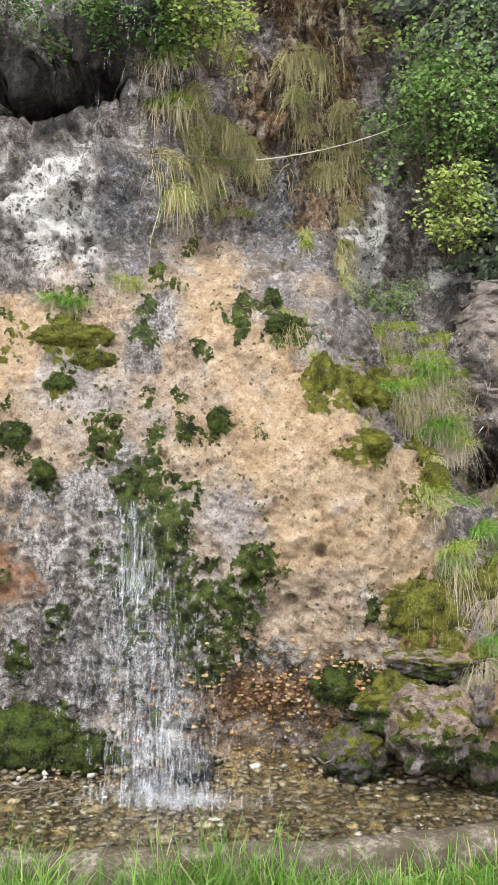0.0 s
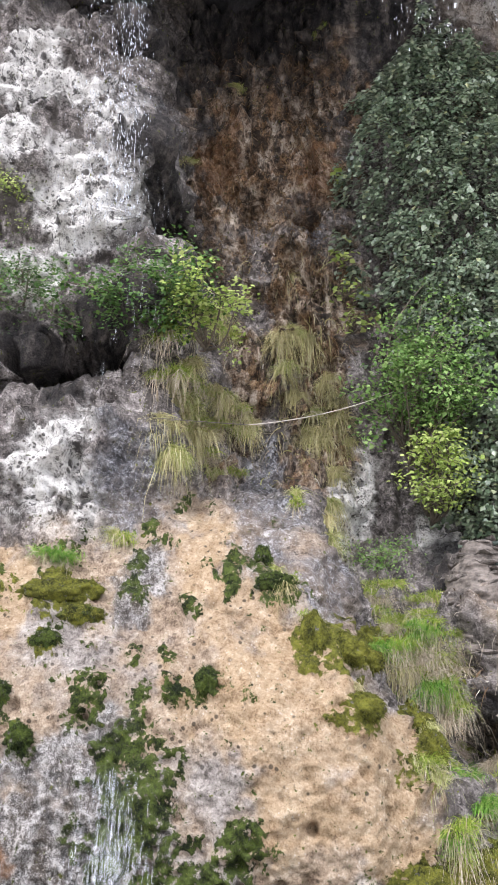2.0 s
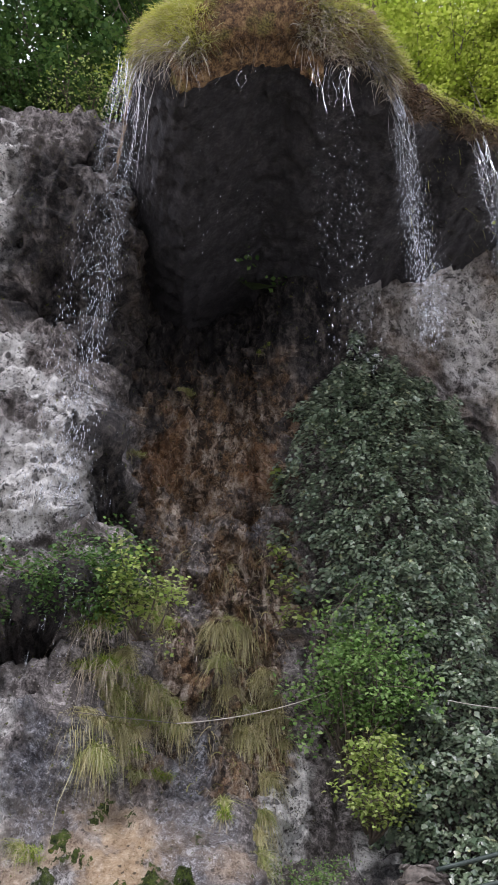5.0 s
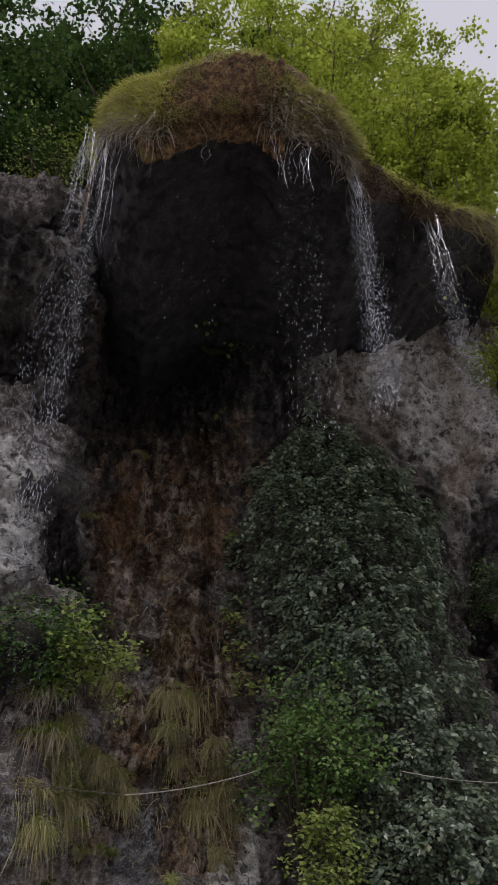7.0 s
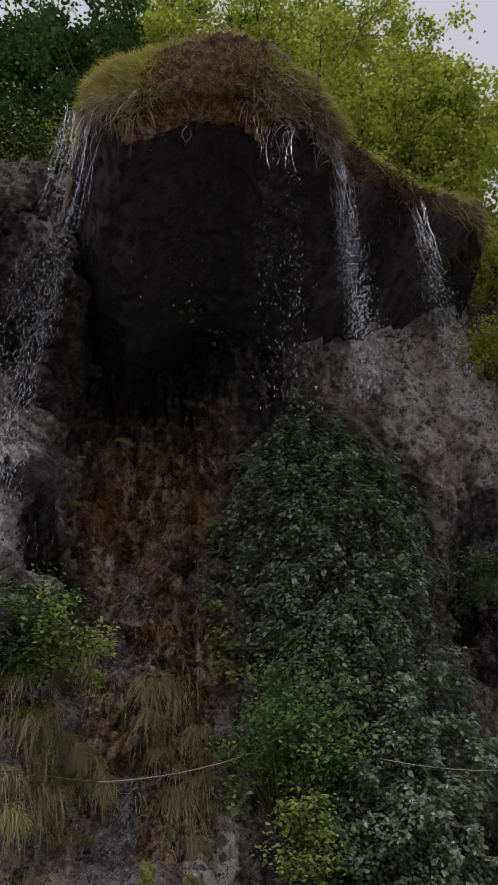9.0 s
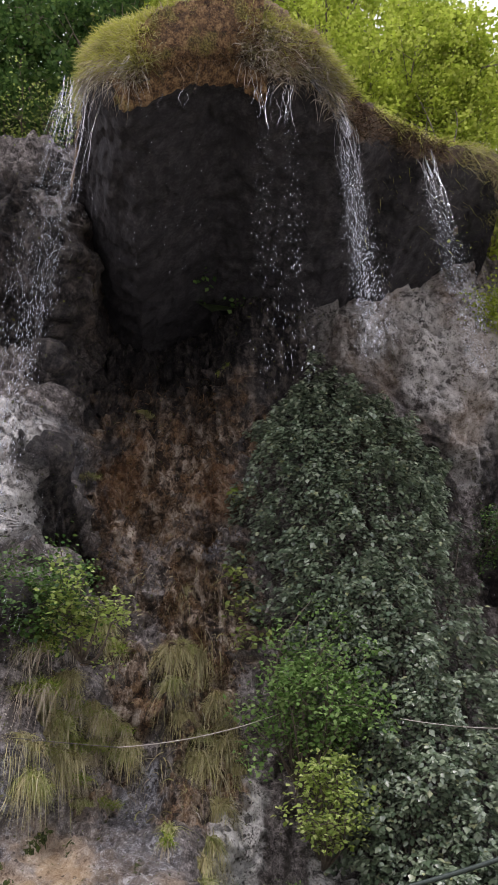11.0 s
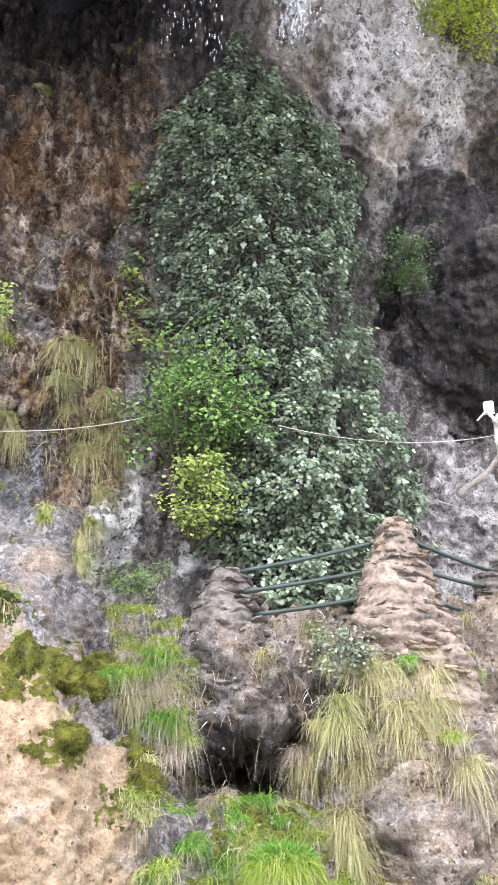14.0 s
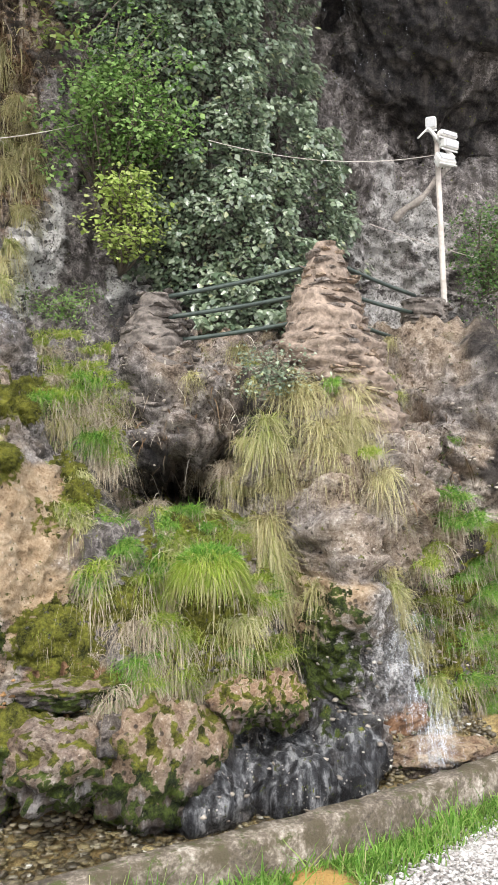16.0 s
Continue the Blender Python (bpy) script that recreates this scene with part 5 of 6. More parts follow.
# ---- grass, roots and moss over the lip ----
def drape(name, label, u0, u1, v0, v1, n, long, tone, seed, out=0.5, droop=1.3, width=0.004):
    rnd = np.random.default_rng(seed)
    u, v = rnd.uniform(u0, u1, n), rnd.uniform(v0, v1, n)
    roots = cap_point(u, v)
    first = rnd.normal(size=(n, 3)) * (0.45, 0.3, 0.35) + (0, -out, 0.15)
    first /= np.linalg.norm(first, axis=1)[:, None]
    length = long * rnd.uniform(0.5, 1.3, n)
    vv, f = blades(roots, first, length, rnd.uniform(0.7, 1.3, n) * droop, width * rnd.uniform(0.6, 1.3, n), rnd)
    ob = new(name, mesh_of(name, vv, f, GRASS[tone]))
    return tagged(ob, label, "grass", "growth over the overhang", kind="stuff")


GRASS["lip"] = leafy("sunlit_grass", (0.0, (0.4, 0.42, 0.07)), (0.5, (0.64, 0.65, 0.14)), (0.85, (0.76, 0.72, 0.28)), (1.0, (0.78, 0.68, 0.42)), glow=0.45)
GRASS["root"] = leafy("bare_root", (0.0, (0.22, 0.17, 0.12)), (0.5, (0.5, 0.43, 0.34)), (1.0, (0.75, 0.7, 0.62)), glow=0.1)
GRASS["brown"] = leafy("brown_root", (0.0, (0.03, 0.018, 0.011)), (0.5, (0.12, 0.075, 0.045)), (0.85, (0.26, 0.16, 0.09)), (1.0, (0.42, 0.32, 0.22)), glow=0.1)
drape("lip_grass", "yellow-green grass along the overhang's edge", 0.07, 0.26, 0.44, 0.8, 9000, 0.12, "lip", 101, 0.35, 0.9)
drape("lip_grass", "straw among the grass of the overhang", 0.1, 0.27, 0.41, 0.6, 1800, 0.12, "straw", 109, 0.3, 1.4)
drape("hanging_roots", "pale dry roots hanging from the overhang", 0.1, 0.25, 0.395, 0.5, 700, 0.16, "root", 102, 0.2, 2.0, 0.004)
drape("moss_fringe", "brown moss tips on the overhang's crust", 0.23, 0.45, 0.4, 0.54, 5000, 0.035, "rusty", 108, 0.8, 0.9, 0.004)
drape("hanging_roots", "thin brown roots under the moss crust", 0.23, 0.45, 0.39, 0.41, 260, 0.12, "brown", 112, 0.2, 2.0)
drape("lip_grass", "dry straw and roots over the overhang", 0.42, 0.6, 0.42, 0.66, 3200, 0.11, "straw", 103, 0.4, 1.4)
drape("hanging_roots", "brown roots tangled under the grass", 0.42, 0.66, 0.4, 0.62, 900, 0.1, "brown", 110, 0.4, 1.6)
drape("hanging_roots", "bleached roots hanging from the lip", 0.42, 0.6, 0.395, 0.56, 1500, 0.13, "root", 104, 0.3, 1.8, 0.0045)
drape("lip_grass", "yellow-green grass on the overhang's shoulder", 0.42, 0.6, 0.5, 0.78, 4200, 0.12, "lip", 111, 0.35, 1.0)
drape("lip_grass", "yellow-green grass on top of the overhang", 0.2, 0.62, 0.545, 0.8, 12000, 0.12, "lip", 105, 0.3, 0.8)
drape("lip_grass", "bleached stalks standing on the overhang", 0.24, 0.6, 0.58, 0.74, 900, 0.16, "pale", 113, 0.25, 0.7)
drape("hanging_roots", "dead brown growth along the sloping brink", 0.6, 0.8, 0.42, 0.8, 2200, 0.11, "brown", 106, 0.4, 1.2)
drape("lip_grass", "fresh green grass on the brink", 0.66, 0.99, 0.6, 0.95, 2600, 0.18, "lip", 107)
drape("lip_grass", "dry grass hanging over the brink's end", 0.82, 0.97, 0.42, 0.66, 700, 0.16, "straw", 114, 0.4, 1.4)


# ---- matted roots on the rock face ----
def root_mat(label, x0, x1, z0, z1, n, long, tone, seed, droop=0.8):
    rnd = np.random.default_rng(seed)
    x, z = rnd.uniform(x0, x1, n), rnd.uniform(z0, z1, n)
    ok = fbm(np.stack([x, 0 * x, z], -1) * 2.6 + seed, 3) + 0.12 * rnd.normal(size=n) > -0.05
    x, z = x[ok], z[ok]
    n = len(x)
    i, j = np.searchsorted(GRID_X, x), np.searchsorted(GRID_Z, z)
    first = rnd.normal(size=(n, 3)) * (0.7, 0.25, 0.7) + (0, -0.4, -0.1)
    first /= np.linalg.norm(first, axis=1)[:, None]
    v, f = blades(CLIFF_GRID[0][i, j], first, long * rnd.uniform(0.4, 1.3, n), droop * rnd.uniform(0.3, 1.5, n), rnd.uniform(0.0025, 0.006, n), rnd, 4)
    return tagged(new("root_mat", mesh_of("root_mat", v, f, GRASS[tone])), label, "roots", kind="stuff")


root_mat("rusty brown mat of roots in the alcove", -0.4, 1.0, 6.4, 9.2, 3600, 0.07, "rusty", 401)
root_mat("dark brown mat of roots on wet rock", -0.5, 1.1, 5.0, 9.6, 5200, 0.09, "brown", 402)
root_mat("pale dead stems on the brown rock", 0.1, 1.0, 3.7, 7.4, 600, 0.08, "root", 403, 1.4)
root_mat("dry straw shreds on the brown rock", 0.0, 1.05, 3.7, 6.6, 700, 0.14, "straw", 404, 1.4)
root_mat("dry stems on the stone terrace", 1.5, 3.4, 1.9, 2.95, 700, 0.09, "root", 405, 1.2)
root_mat("brown roots on the stone terrace", 1.5, 4.4, 1.6, 2.95, 1800, 0.1, "brown", 406, 1.0)

# ---- stones ----
STONE_WET = plain("wet_stone", 0.3, (0.035, 0.03, 0.026), (0.2, 0.175, 0.15), 25, 0.5, size=0.008)


STUMP_CORE = plain("stump_earth", 0.9, (0.04, 0.033, 0.028), (0.24, 0.205, 0.175), 26, 0.8, size=0.02)
STONE_CORE = plain("pillar_earth", 0.9, (0.08, 0.06, 0.045), (0.4, 0.31, 0.24), 26, 0.8, size=0.02)


def mixed_stone(name, *stops, rough=0.85):
    m = Mat(name, rough)
    f = m.mix(0.5, m.noise(26, 5, 0.65), m.noise(80, 4, 0.7))
    m.color(m.mix(m.span(f, 0.4, 0.58), (0.05, 0.042, 0.034), m.ramp(m.own(), *stops)))
    m.bump(f, 0.9, 0.02)
    return m.m


PILLAR_STONE = mixed_stone("pillar_stone", (0.0, (0.15, 0.125, 0.1)), (0.4, (0.28, 0.215, 0.17)), (0.75, (0.4, 0.285, 0.185)), (1.0, (0.25, 0.22, 0.2)))
STUMP_STONE = mixed_stone("stump_stone", (0.0, (0.1, 0.085, 0.075)), (0.5, (0.18, 0.155, 0.135)), (1.0, (0.3, 0.26, 0.23)))
BED_STONE = mixed_stone("bed_stone", (0.0, (0.1, 0.085, 0.06)), (0.4, (0.34, 0.26, 0.12)), (0.7, (0.52, 0.42, 0.2)), (0.93, (0.4, 0.36, 0.32)), (1.0, (0.75, 0.72, 0.66)), rough=0.45)


def stone_mesh(name, sx, sy, sz, seed, material, levels=1, grain=0.18):
    """A knobbly stone about the origin."""
    bm = bmesh.new()
    bmesh.ops.create_icosphere(bm, subdivisions=levels, radius=0.5)
    for v in bm.verts:
        p = np.array(v.co) * 1.7 + seed * 3.1
        k = 1 + grain * 2 * noise.noise(Vector(p)) + grain * noise.noise(Vector(p * 2.7))
        v.co = Vector((v.co.x * sx * k, v.co.y * sy * k, v.co.z * sz * k))
    me = bpy.data.meshes.new(name)
    bm.to_mesh(me)
    bm.free()
    me.materials.append(material)
    if levels > 1:
        me.polygons.foreach_set("use_smooth", [True] * len(me.polygons))
    return me


def stone_stack(name, label, cx, cy, z0, z1, radius, material, core, seed, step_z=0.05):
    """A tapering column of rough stones round a core of earth; radius(z)."""
    rnd = np.random.default_rng(seed)
    ob = thing(name, label, "stone column", at=(cx, cy, z0))
    nz, na = 110, 90
    zz = np.linspace(0, z1 - z0, nz)
    a = np.linspace(0, 2 * np.pi, na, endpoint=False)
    pts = np.stack([np.cos(a)[:, None] * np.array([radius(z0 + z) for z in zz])[None] * 0.93, np.sin(a)[:, None] * np.array([radius(z0 + z) for z in zz])[None] * 0.93,
                    np.broadcast_to(zz, (na, nz))], -1).reshape(-1, 3)
    layer = 0.3 * ridged(pts * (2.5, 2.5, 11) + seed, 3) + 0.22 * (0.5 - cells(pts * (6, 6, 17) + seed)[0])
    pts *= (1 + 0.3 * fbm(pts * 4 + seed, 4) + layer)[:, None] * (1, 1, 0) + (0, 0, 1)
    child("core", mesh_of("core", pts, grid_faces(na, nz, True), core), ob, "earth and tufa between the stones")
    kinds = [stone_mesh("stone", 0.14, 0.09, 0.04, seed + k, material, 1, 0.3) for k in range(3)]
    kinds += [stone_mesh("stone", 0.09, 0.08, 0.045, seed + 5, material, 1, 0.35), stone_mesh("stone", 0.2, 0.09, 0.03, seed + 6, material, 1, 0.3)]
    z = z0
    while z < z1:
        r = radius(z)
        count = max(3, int(2 * np.pi * r / 0.1))
        for k in range(count):
            ang = 2 * np.pi * (k + rnd.uniform(-0.3, 0.3)) / count + z * 7
            if np.sin(ang) > 0.55:
                continue
            s = child("stone", kinds[rnd.integers(0, 5)], ob)
            q = r * rnd.uniform(0.84, 1.0)
            s.location = (np.cos(ang) * q, np.sin(ang) * q, z - z0 + rnd.normal() * 0.015)
            s.rotation_euler = (rnd.normal() * 0.14, rnd.normal() * 0.14, ang + np.pi / 2 + rnd.normal() * 0.4)
            g = rnd.uniform(0.6, 1.25)
            s.scale = (g, g, g)
        z += step_z * rnd.uniform(0.85, 1.2)
    return ob


stone_stack("stone_pillar", "tapering pillar of rough warm stones on the terrace", 2.94, 5.66, 1.6, 3.56,
            lambda z: float(along(z, 1.6, 0.56, 2.1, 0.5, 2.4, 0.45, 2.7, 0.38, 2.82, 0.36, 2.88, 0.3, 3.1, 0.25, 3.3, 0.17, 3.5, 0.1, 3.6, 0.04)), PILLAR_STONE, STONE_CORE, 11)
stone_stack("stone_stump", "grey weathered stone stump carrying the railing", 1.76, 5.92, 2.35, 3.16,
            lambda z: float(along(z, 2.1, 0.4, 2.5, 0.32, 2.9, 0.24, 3.1, 0.14, 3.2, 0.08)), STUMP_STONE, STUMP_CORE, 12)
stone_stack("stone_stump", "stone stump at the end of the railing", 4.1, 6.3, 2.0, 3.36,
            lambda z: float(along(z, 2.0, 0.42, 2.6, 0.32, 3.0, 0.22, 3.4, 0.16)), STUMP_STONE, STUMP_CORE, 13)

# ---- railings ----
RAIL = plain("dark_green_paint", 0.45, (0.015, 0.025, 0.02), (0.05, 0.07, 0.055), 60, 0.25, size=0.002)


def railing(label, *bars):
    ob = thing("railing", label, "railing", "terrace railings")
    for a, b in bars:
        a, b = np.array(a), np.array(b)
        line = a + (b - a) * np.linspace(0, 1, 9)[:, None]
        line[:, 2] -= 0.012 * np.sin(np.linspace(0, np.pi, 9))
        v, f = tube(line, 0.016, 10)
        child("rail", mesh_of("rail", v, f, RAIL), ob)
    return ob


railing("dark green steel tube railing between stone stumps", ((1.8, 5.72, 3.11), (2.95, 5.68, 3.43)), ((1.8, 5.72, 2.965), (2.95, 5.68, 3.225)), ((1.9, 5.72, 2.815), (2.9, 5.68, 3.02)))
railing("dark steel tube railing running back to rock", ((3.05, 5.8, 3.48), (3.98, 6.25, 3.39)), ((3.08, 5.8, 3.26), (3.98, 6.25, 3.24)), ((3.1, 5.8, 3.06), (3.95, 6.25, 2.99)))

# ---- lamp post and cables ----
PAINT = plain("white_painted_metal", 0.4, (0.5, 0.49, 0.46), (0.78, 0.77, 0.74), 30, 0.15, size=0.002)
GALV = plain("grey_pole_metal", 0.5, (0.36, 0.31, 0.27), (0.62, 0.56, 0.5), 25, 0.2, size=0.002)
LENS = Mat("lamp_glass", 0.15)
LENS = LENS.color(LENS.mix(LENS.noise(40), (0.3, 0.3, 0.3), (0.5, 0.5, 0.5))).m


def floodlight(parent, x, y, z, rx, rz, w=0.16, h=0.11):
    m = pose(x, y, z, rx, 0, rz)
    body = part("floodlight", box_bm(w, 0.06, h, m, 0.008), PAINT, parent, "white metal floodlight")
    part("glass", box_bm(w * 0.86, 0.006, h * 0.8, m @ pose(0, -0.033, 0), 0.002), LENS, body, "grey lamp glass")
    for k in range(5):
        part("fin", box_bm(0.006, 0.03, h * 0.85, m @ pose((k - 2) * w * 0.18, 0.045, 0), 0.001), PAINT, body)
    part("yoke", box_bm(w * 1.1, 0.012, 0.014, m @ pose(0, 0.0, -h * 0.5 - 0.012), 0.002), PAINT, body)
    return body


def lamp_post():
    ob = thing("lamp_post", "slim grey lamp post with three white floodlights", "lamp post", at=(0, 0, 0))
    v, f = tube([(4.36, 6.4, 2.6), (4.345, 6.4, 3.3), (4.32, 6.4, 4.25), (4.305, 6.4, 4.84)], (0.027, 0.026, 0.024, 0.022), 12)
    child("pole", mesh_of("pole", v, f, GALV), ob)
    v, f = tube([(4.305, 6.4, 4.82), (4.305, 6.4, 4.86)], 0.028, 12)
    child("cap", mesh_of("cap", v, f, PAINT), ob)
    part("bracket", box_bm(0.36, 0.025, 0.03, pose(4.32, 6.36, 4.78, 0, 44, 0), 0.004), PAINT, ob, "white slanting bracket")
    v, f = tube([(4.1, 6.36, 4.79), (4.23, 6.36, 4.93)], 0.008, 8)
    child("stay", mesh_of("stay", v, f, PAINT), ob)
    floodlight(ob, 4.23, 6.36, 4.94, 8, -35, 0.09, 0.1)
    floodlight(ob, 4.37, 6.33, 4.84, -8, 14, 0.19, 0.05)
    floodlight(ob, 4.39, 6.33, 4.76, 6, 14, 0.17, 0.075)
    floodlight(ob, 4.33, 6.31, 4.61, -35, 6, 0.17, 0.11)
    return ob


lamp_post()


def propped_branch():
    line = np.array(((4.06, 6.75, 4.19), (4.23, 6.60, 4.36), (4.48, 6.50, 4.62)))
    t = np.linspace(0, 1, 14)
    line = np.stack([np.interp(t, (0, 0.5, 1), line[:, k]) for k in range(3)], -1)
    line[:, 2] += 0.02 * np.sin(t * 9)
    v, f = tube(line, 0.035 - 0.012 * t + 0.006 * np.sin(t * 17), 9)
    tagged(new("dead_branch", mesh_of("dead_branch", v, f, BARK_PALE)), "bleached dead branch leaning behind the lamp post", "branch")


BARK_PALE = plain("bleached_bark", 0.85, (0.12, 0.1, 0.085), (0.36, 0.32, 0.28), 40, 0.6)
propped_branch()


def cable(label, a, b, sag, r=0.0035, material=GALV):
    t = np.linspace(0, 1, 24)[:, None]
    line = np.array(a) + (np.array(b) - np.array(a)) * t
    line[:, 2] -= sag * 4 * (t * (1 - t))[:, 0]
    v, f = tube(line, r, 6)
    return tagged(new("cable", mesh_of("cable", v, f, material)), label, "cable")


cable("thin dark grey cable strung across the cliff", (-2.2, 5.3, 4.02), (0.05, 5.75, 4.0), 0.02, 0.003, STONE_WET)
cable("thin pale cable running into the shrub", (0.05, 5.75, 4.0), (1.3, 6.5, 4.62), 0.05)
cable("white cable sagging from ivy to lamp post", (2.2, 6.2, 4.47), (4.3, 6.38, 4.68), 0.11)
cable("thin grey cable below the lamp", (3.7, 6.5, 4.05), (5.6, 6.8, 3.85), 0.03, 0.004)


# ---- boulders and stones at the foot ----
def boulder(label, x, y, z, sx, sy, sz, seed, wetness=0.3, mossy=0.4, warm=0.5, turn=0.0):
    n = 90
    u, v = np.meshgrid(np.linspace(0, 2 * np.pi, n, endpoint=False), np.linspace(-np.pi / 2, np.pi / 2, n // 2), indexing="ij")
    d = np.stack([np.cos(u) * np.cos(v), np.sin(u) * np.cos(v), np.sin(v)], -1).reshape(-1, 3)
    lump, _ = cells(d * 2.1 + seed)
    k = 0.92 + 0.4 * fbm(d * 1.5 + seed, 3) + 0.3 * ridged(d * 2.6 + seed, 4) + 0.25 * (0.5 - lump) + 0.1 * fbm(d * 9 + seed, 4) + 0.05 * ridged(d * 20, 2)
    p = d * k[:, None] * (sx, sy, sz)
    me = mesh_of("boulder", p, grid_faces(n, n // 2, True), ROCK)
    wob = fbm(d * 4 + seed, 3)
    floats(me, "travertine", np.full(len(p), warm))
    floats(me, "ochre", step(-0.3, 0.3, wob) * warm)
    floats(me, "rust", 0.06 * warm + 0.5 * warm * step(0.05, -0.25, wob))
    # underside darkened in colour, for wet and for shade
    floats(me, "drip_shade", 0.75 * step(0.25, -0.45, d[:, 2] + 0.5 * wob))
    floats(me, "shade_wet", np.full(len(p), wetness * 0.55))
    floats(me, "wet", np.full(len(p), wetness))
    floats(me, "dark_moss", step(-0.1, 0.2, wob + 0.6 * mossy) * step(0.75, 0.1, d[:, 2]))
    floats(me, "moss", step(0.1, 0.45, wob + mossy + 0.1) * step(-0.1, 0.4, d[:, 2]))
    ob = new("boulder", me)
    ob.location, ob.rotation_euler = (x, y, z), (0, 0, turn)
    return tagged(ob, label, "boulder", "boulders at the cliff foot")


boulder("dark wet boulder in the splash of the fall", -0.33, 4.66, 0.16, 0.12, 0.1, 0.09, 1.1, 1.0, -0.5, 0.0)
boulder("small wet stone in the splash", -0.55, 4.6, 0.1, 0.1, 0.09, 0.06, 2.1, 1.0, -0.5, 0.0)
boulder("mossy travertine knob above the stream", 1.02, 4.5, 0.4, 0.27, 0.2, 0.2, 3.3, 0.3, 0.1, 0.6)
boulder("grey rounded rock beside the mossy knob", 1.3, 4.5, 0.5, 0.16, 0.15, 0.12, 4.7, 0.7, -0.2, 0.1)
boulder("long pinkish travertine rock sloping to water", 1.5, 4.5, 0.36, 0.32, 0.26, 0.34, 5.2, 0.3, 0.1, 0.7, 0.3)
boulder("mossy rock under the grassy slope", 0.85, 4.68, 0.48, 0.24, 0.18, 0.16, 6.6, 0.2, 0.5, 0.4)
boulder("reddish rock slab with moss and leaves", 1.1, 4.75, 0.72, 0.32, 0.2, 0.09, 7.9, 0.5, 0.2, 0.6)
boulder("dark wet slab beside the stream", 0.6, 4.72, 0.2, 0.2, 0.16, 0.16, 8.4, 0.9, 0.1, 0.1)
boulder("yellowish mossy stone above the shelf", 1.95, 4.55, 0.62, 0.16, 0.14, 0.13, 9.1, 0.1, 0.1, 0.9)
boulder("yellowish mossy stone above the shelf", 2.2, 4.6, 0.6, 0.14, 0.14, 0.15, 10.4, 0.1, 0.15, 0.9)
boulder("rusty brown rock ledge by the spout", 3.25, 4.78, 0.16, 0.34, 0.17, 0.1, 11.8, 0.4, -0.6, 1.0)

STONES = [stone_mesh("stone", 0.1, 0.09, 0.065, 40 + k, BED_STONE, 2) for k in range(4)]
rs = np.random.default_rng(5)
for k in range(70):
    x = rs.uniform(-1.5, 3.2)
    y = kerb_line(x) + rs.uniform(0.1, 0.95)
    ob = new("stone", STONES[k % 4])
    g = rs.uniform(0.35, 1.05)
    ob.location, ob.rotation_euler, ob.scale = (x, y, 0.03 + 0.02 * g), (rs.normal() * 0.3, rs.normal() * 0.3, rs.uniform(0, 6)), (g, g, g)
    tagged(ob, "rounded ochre and grey stone in the stream", "stone", "stones in the stream")


def scatter(name, label, count, size, place, material, seed, category):
    """Many small pebbles as one piece of stuff."""
    rnd = np.random.default_rng(seed)
    bm = bmesh.new()
    bmesh.ops.create_icosphere(bm, subdivisions=1, radius=0.5)
    base = np.array([v.co[:] for v in bm.verts])
    tri = np.array([[v.index for v in f.verts] for f in bm.faces])
    bm.free()
    at = place(rnd, count)
    s = size * rnd.uniform(0.45, 1.35, (count, 1)) * np.stack([rnd.uniform(0.8, 1.4, count), rnd.uniform(0.7, 1.2, count), rnd.uniform(0.45, 0.8, count)], -1)
    a = rnd.uniform(0, 6.28, count)
    v = base[None] * s[:, None] * (1 + 0.25 * rnd.normal(size=(count, len(base), 1)))
    c, sn = np.cos(a)[:, None], np.sin(a)[:, None]
    v = np.stack([v[:, :, 0] * c - v[:, :, 1] * sn, v[:, :, 0] * sn + v[:, :, 1] * c, v[:, :, 2]], -1) + at[:, None]
    f = (np.arange(count)[:, None, None] * len(base) + tri[None]).reshape(-1, 3)
    return tagged(new(name, mesh_of(name, v.reshape(-1, 3), f, material, False)), label, category, kind="stuff")


def island_stone(name, rough, *stops):
    m = Mat(name, rough)
    c = m.ramp(m.island(), *stops)
    m.color(m.mix(m.span(m.noise(90, 4), 0.35, 0.65, 0.0, 0.5), c, (0.1, 0.085, 0.06)))
    return m.m


def bed_place(rnd, n):
    x = rnd.uniform(-2.2, 3.8, n)
    y = kerb_line(x) + rnd.uniform(0.03, 1.25, n) ** 1.0
    return np.stack([x, y, 0.015 + 0.2 * step(4.4, 5.1, y) + 0.03 * rnd.random(n)], -1)


def path_place(rnd, n):
    x = rnd.uniform(2.0, 4.6, n)
    y = rnd.uniform(2.6, 4.3, n)
    ok = path_side(x, y) + 0.05 * rnd.normal(size=n) > 0.0
    y = np.where(ok, y, np.interp(x, (1.5, 2.2, 2.5, 2.9, 3.3, 5.0), (3.0, 3.62, 3.8, 3.98, 4.18, 5.0)) - rnd.uniform(0.03, 0.7, n))
    return np.stack([x, y, 0.004 + 0.006 * rnd.random(n)], -1)


scatter("pebbles", "brown and ochre pebbles on the stream bed", 6500, 0.042, bed_place, island_stone("bed_pebble", 0.4, (0.0, (0.035, 0.028, 0.018)), (0.45, (0.11, 0.085, 0.045)), (0.8, (0.25, 0.2, 0.095)), (0.96, (0.26, 0.24, 0.2)), (1.0, (0.7, 0.68, 0.62))), 71, "pebbles")
scatter("gravel", "pale grey gravel on the path", 9000, 0.022, path_place, island_stone("path_gravel", 0.85, (0.0, (0.26, 0.235, 0.22)), (0.5, (0.48, 0.455, 0.43)), (1.0, (0.72, 0.7, 0.68))), 72, "gravel")


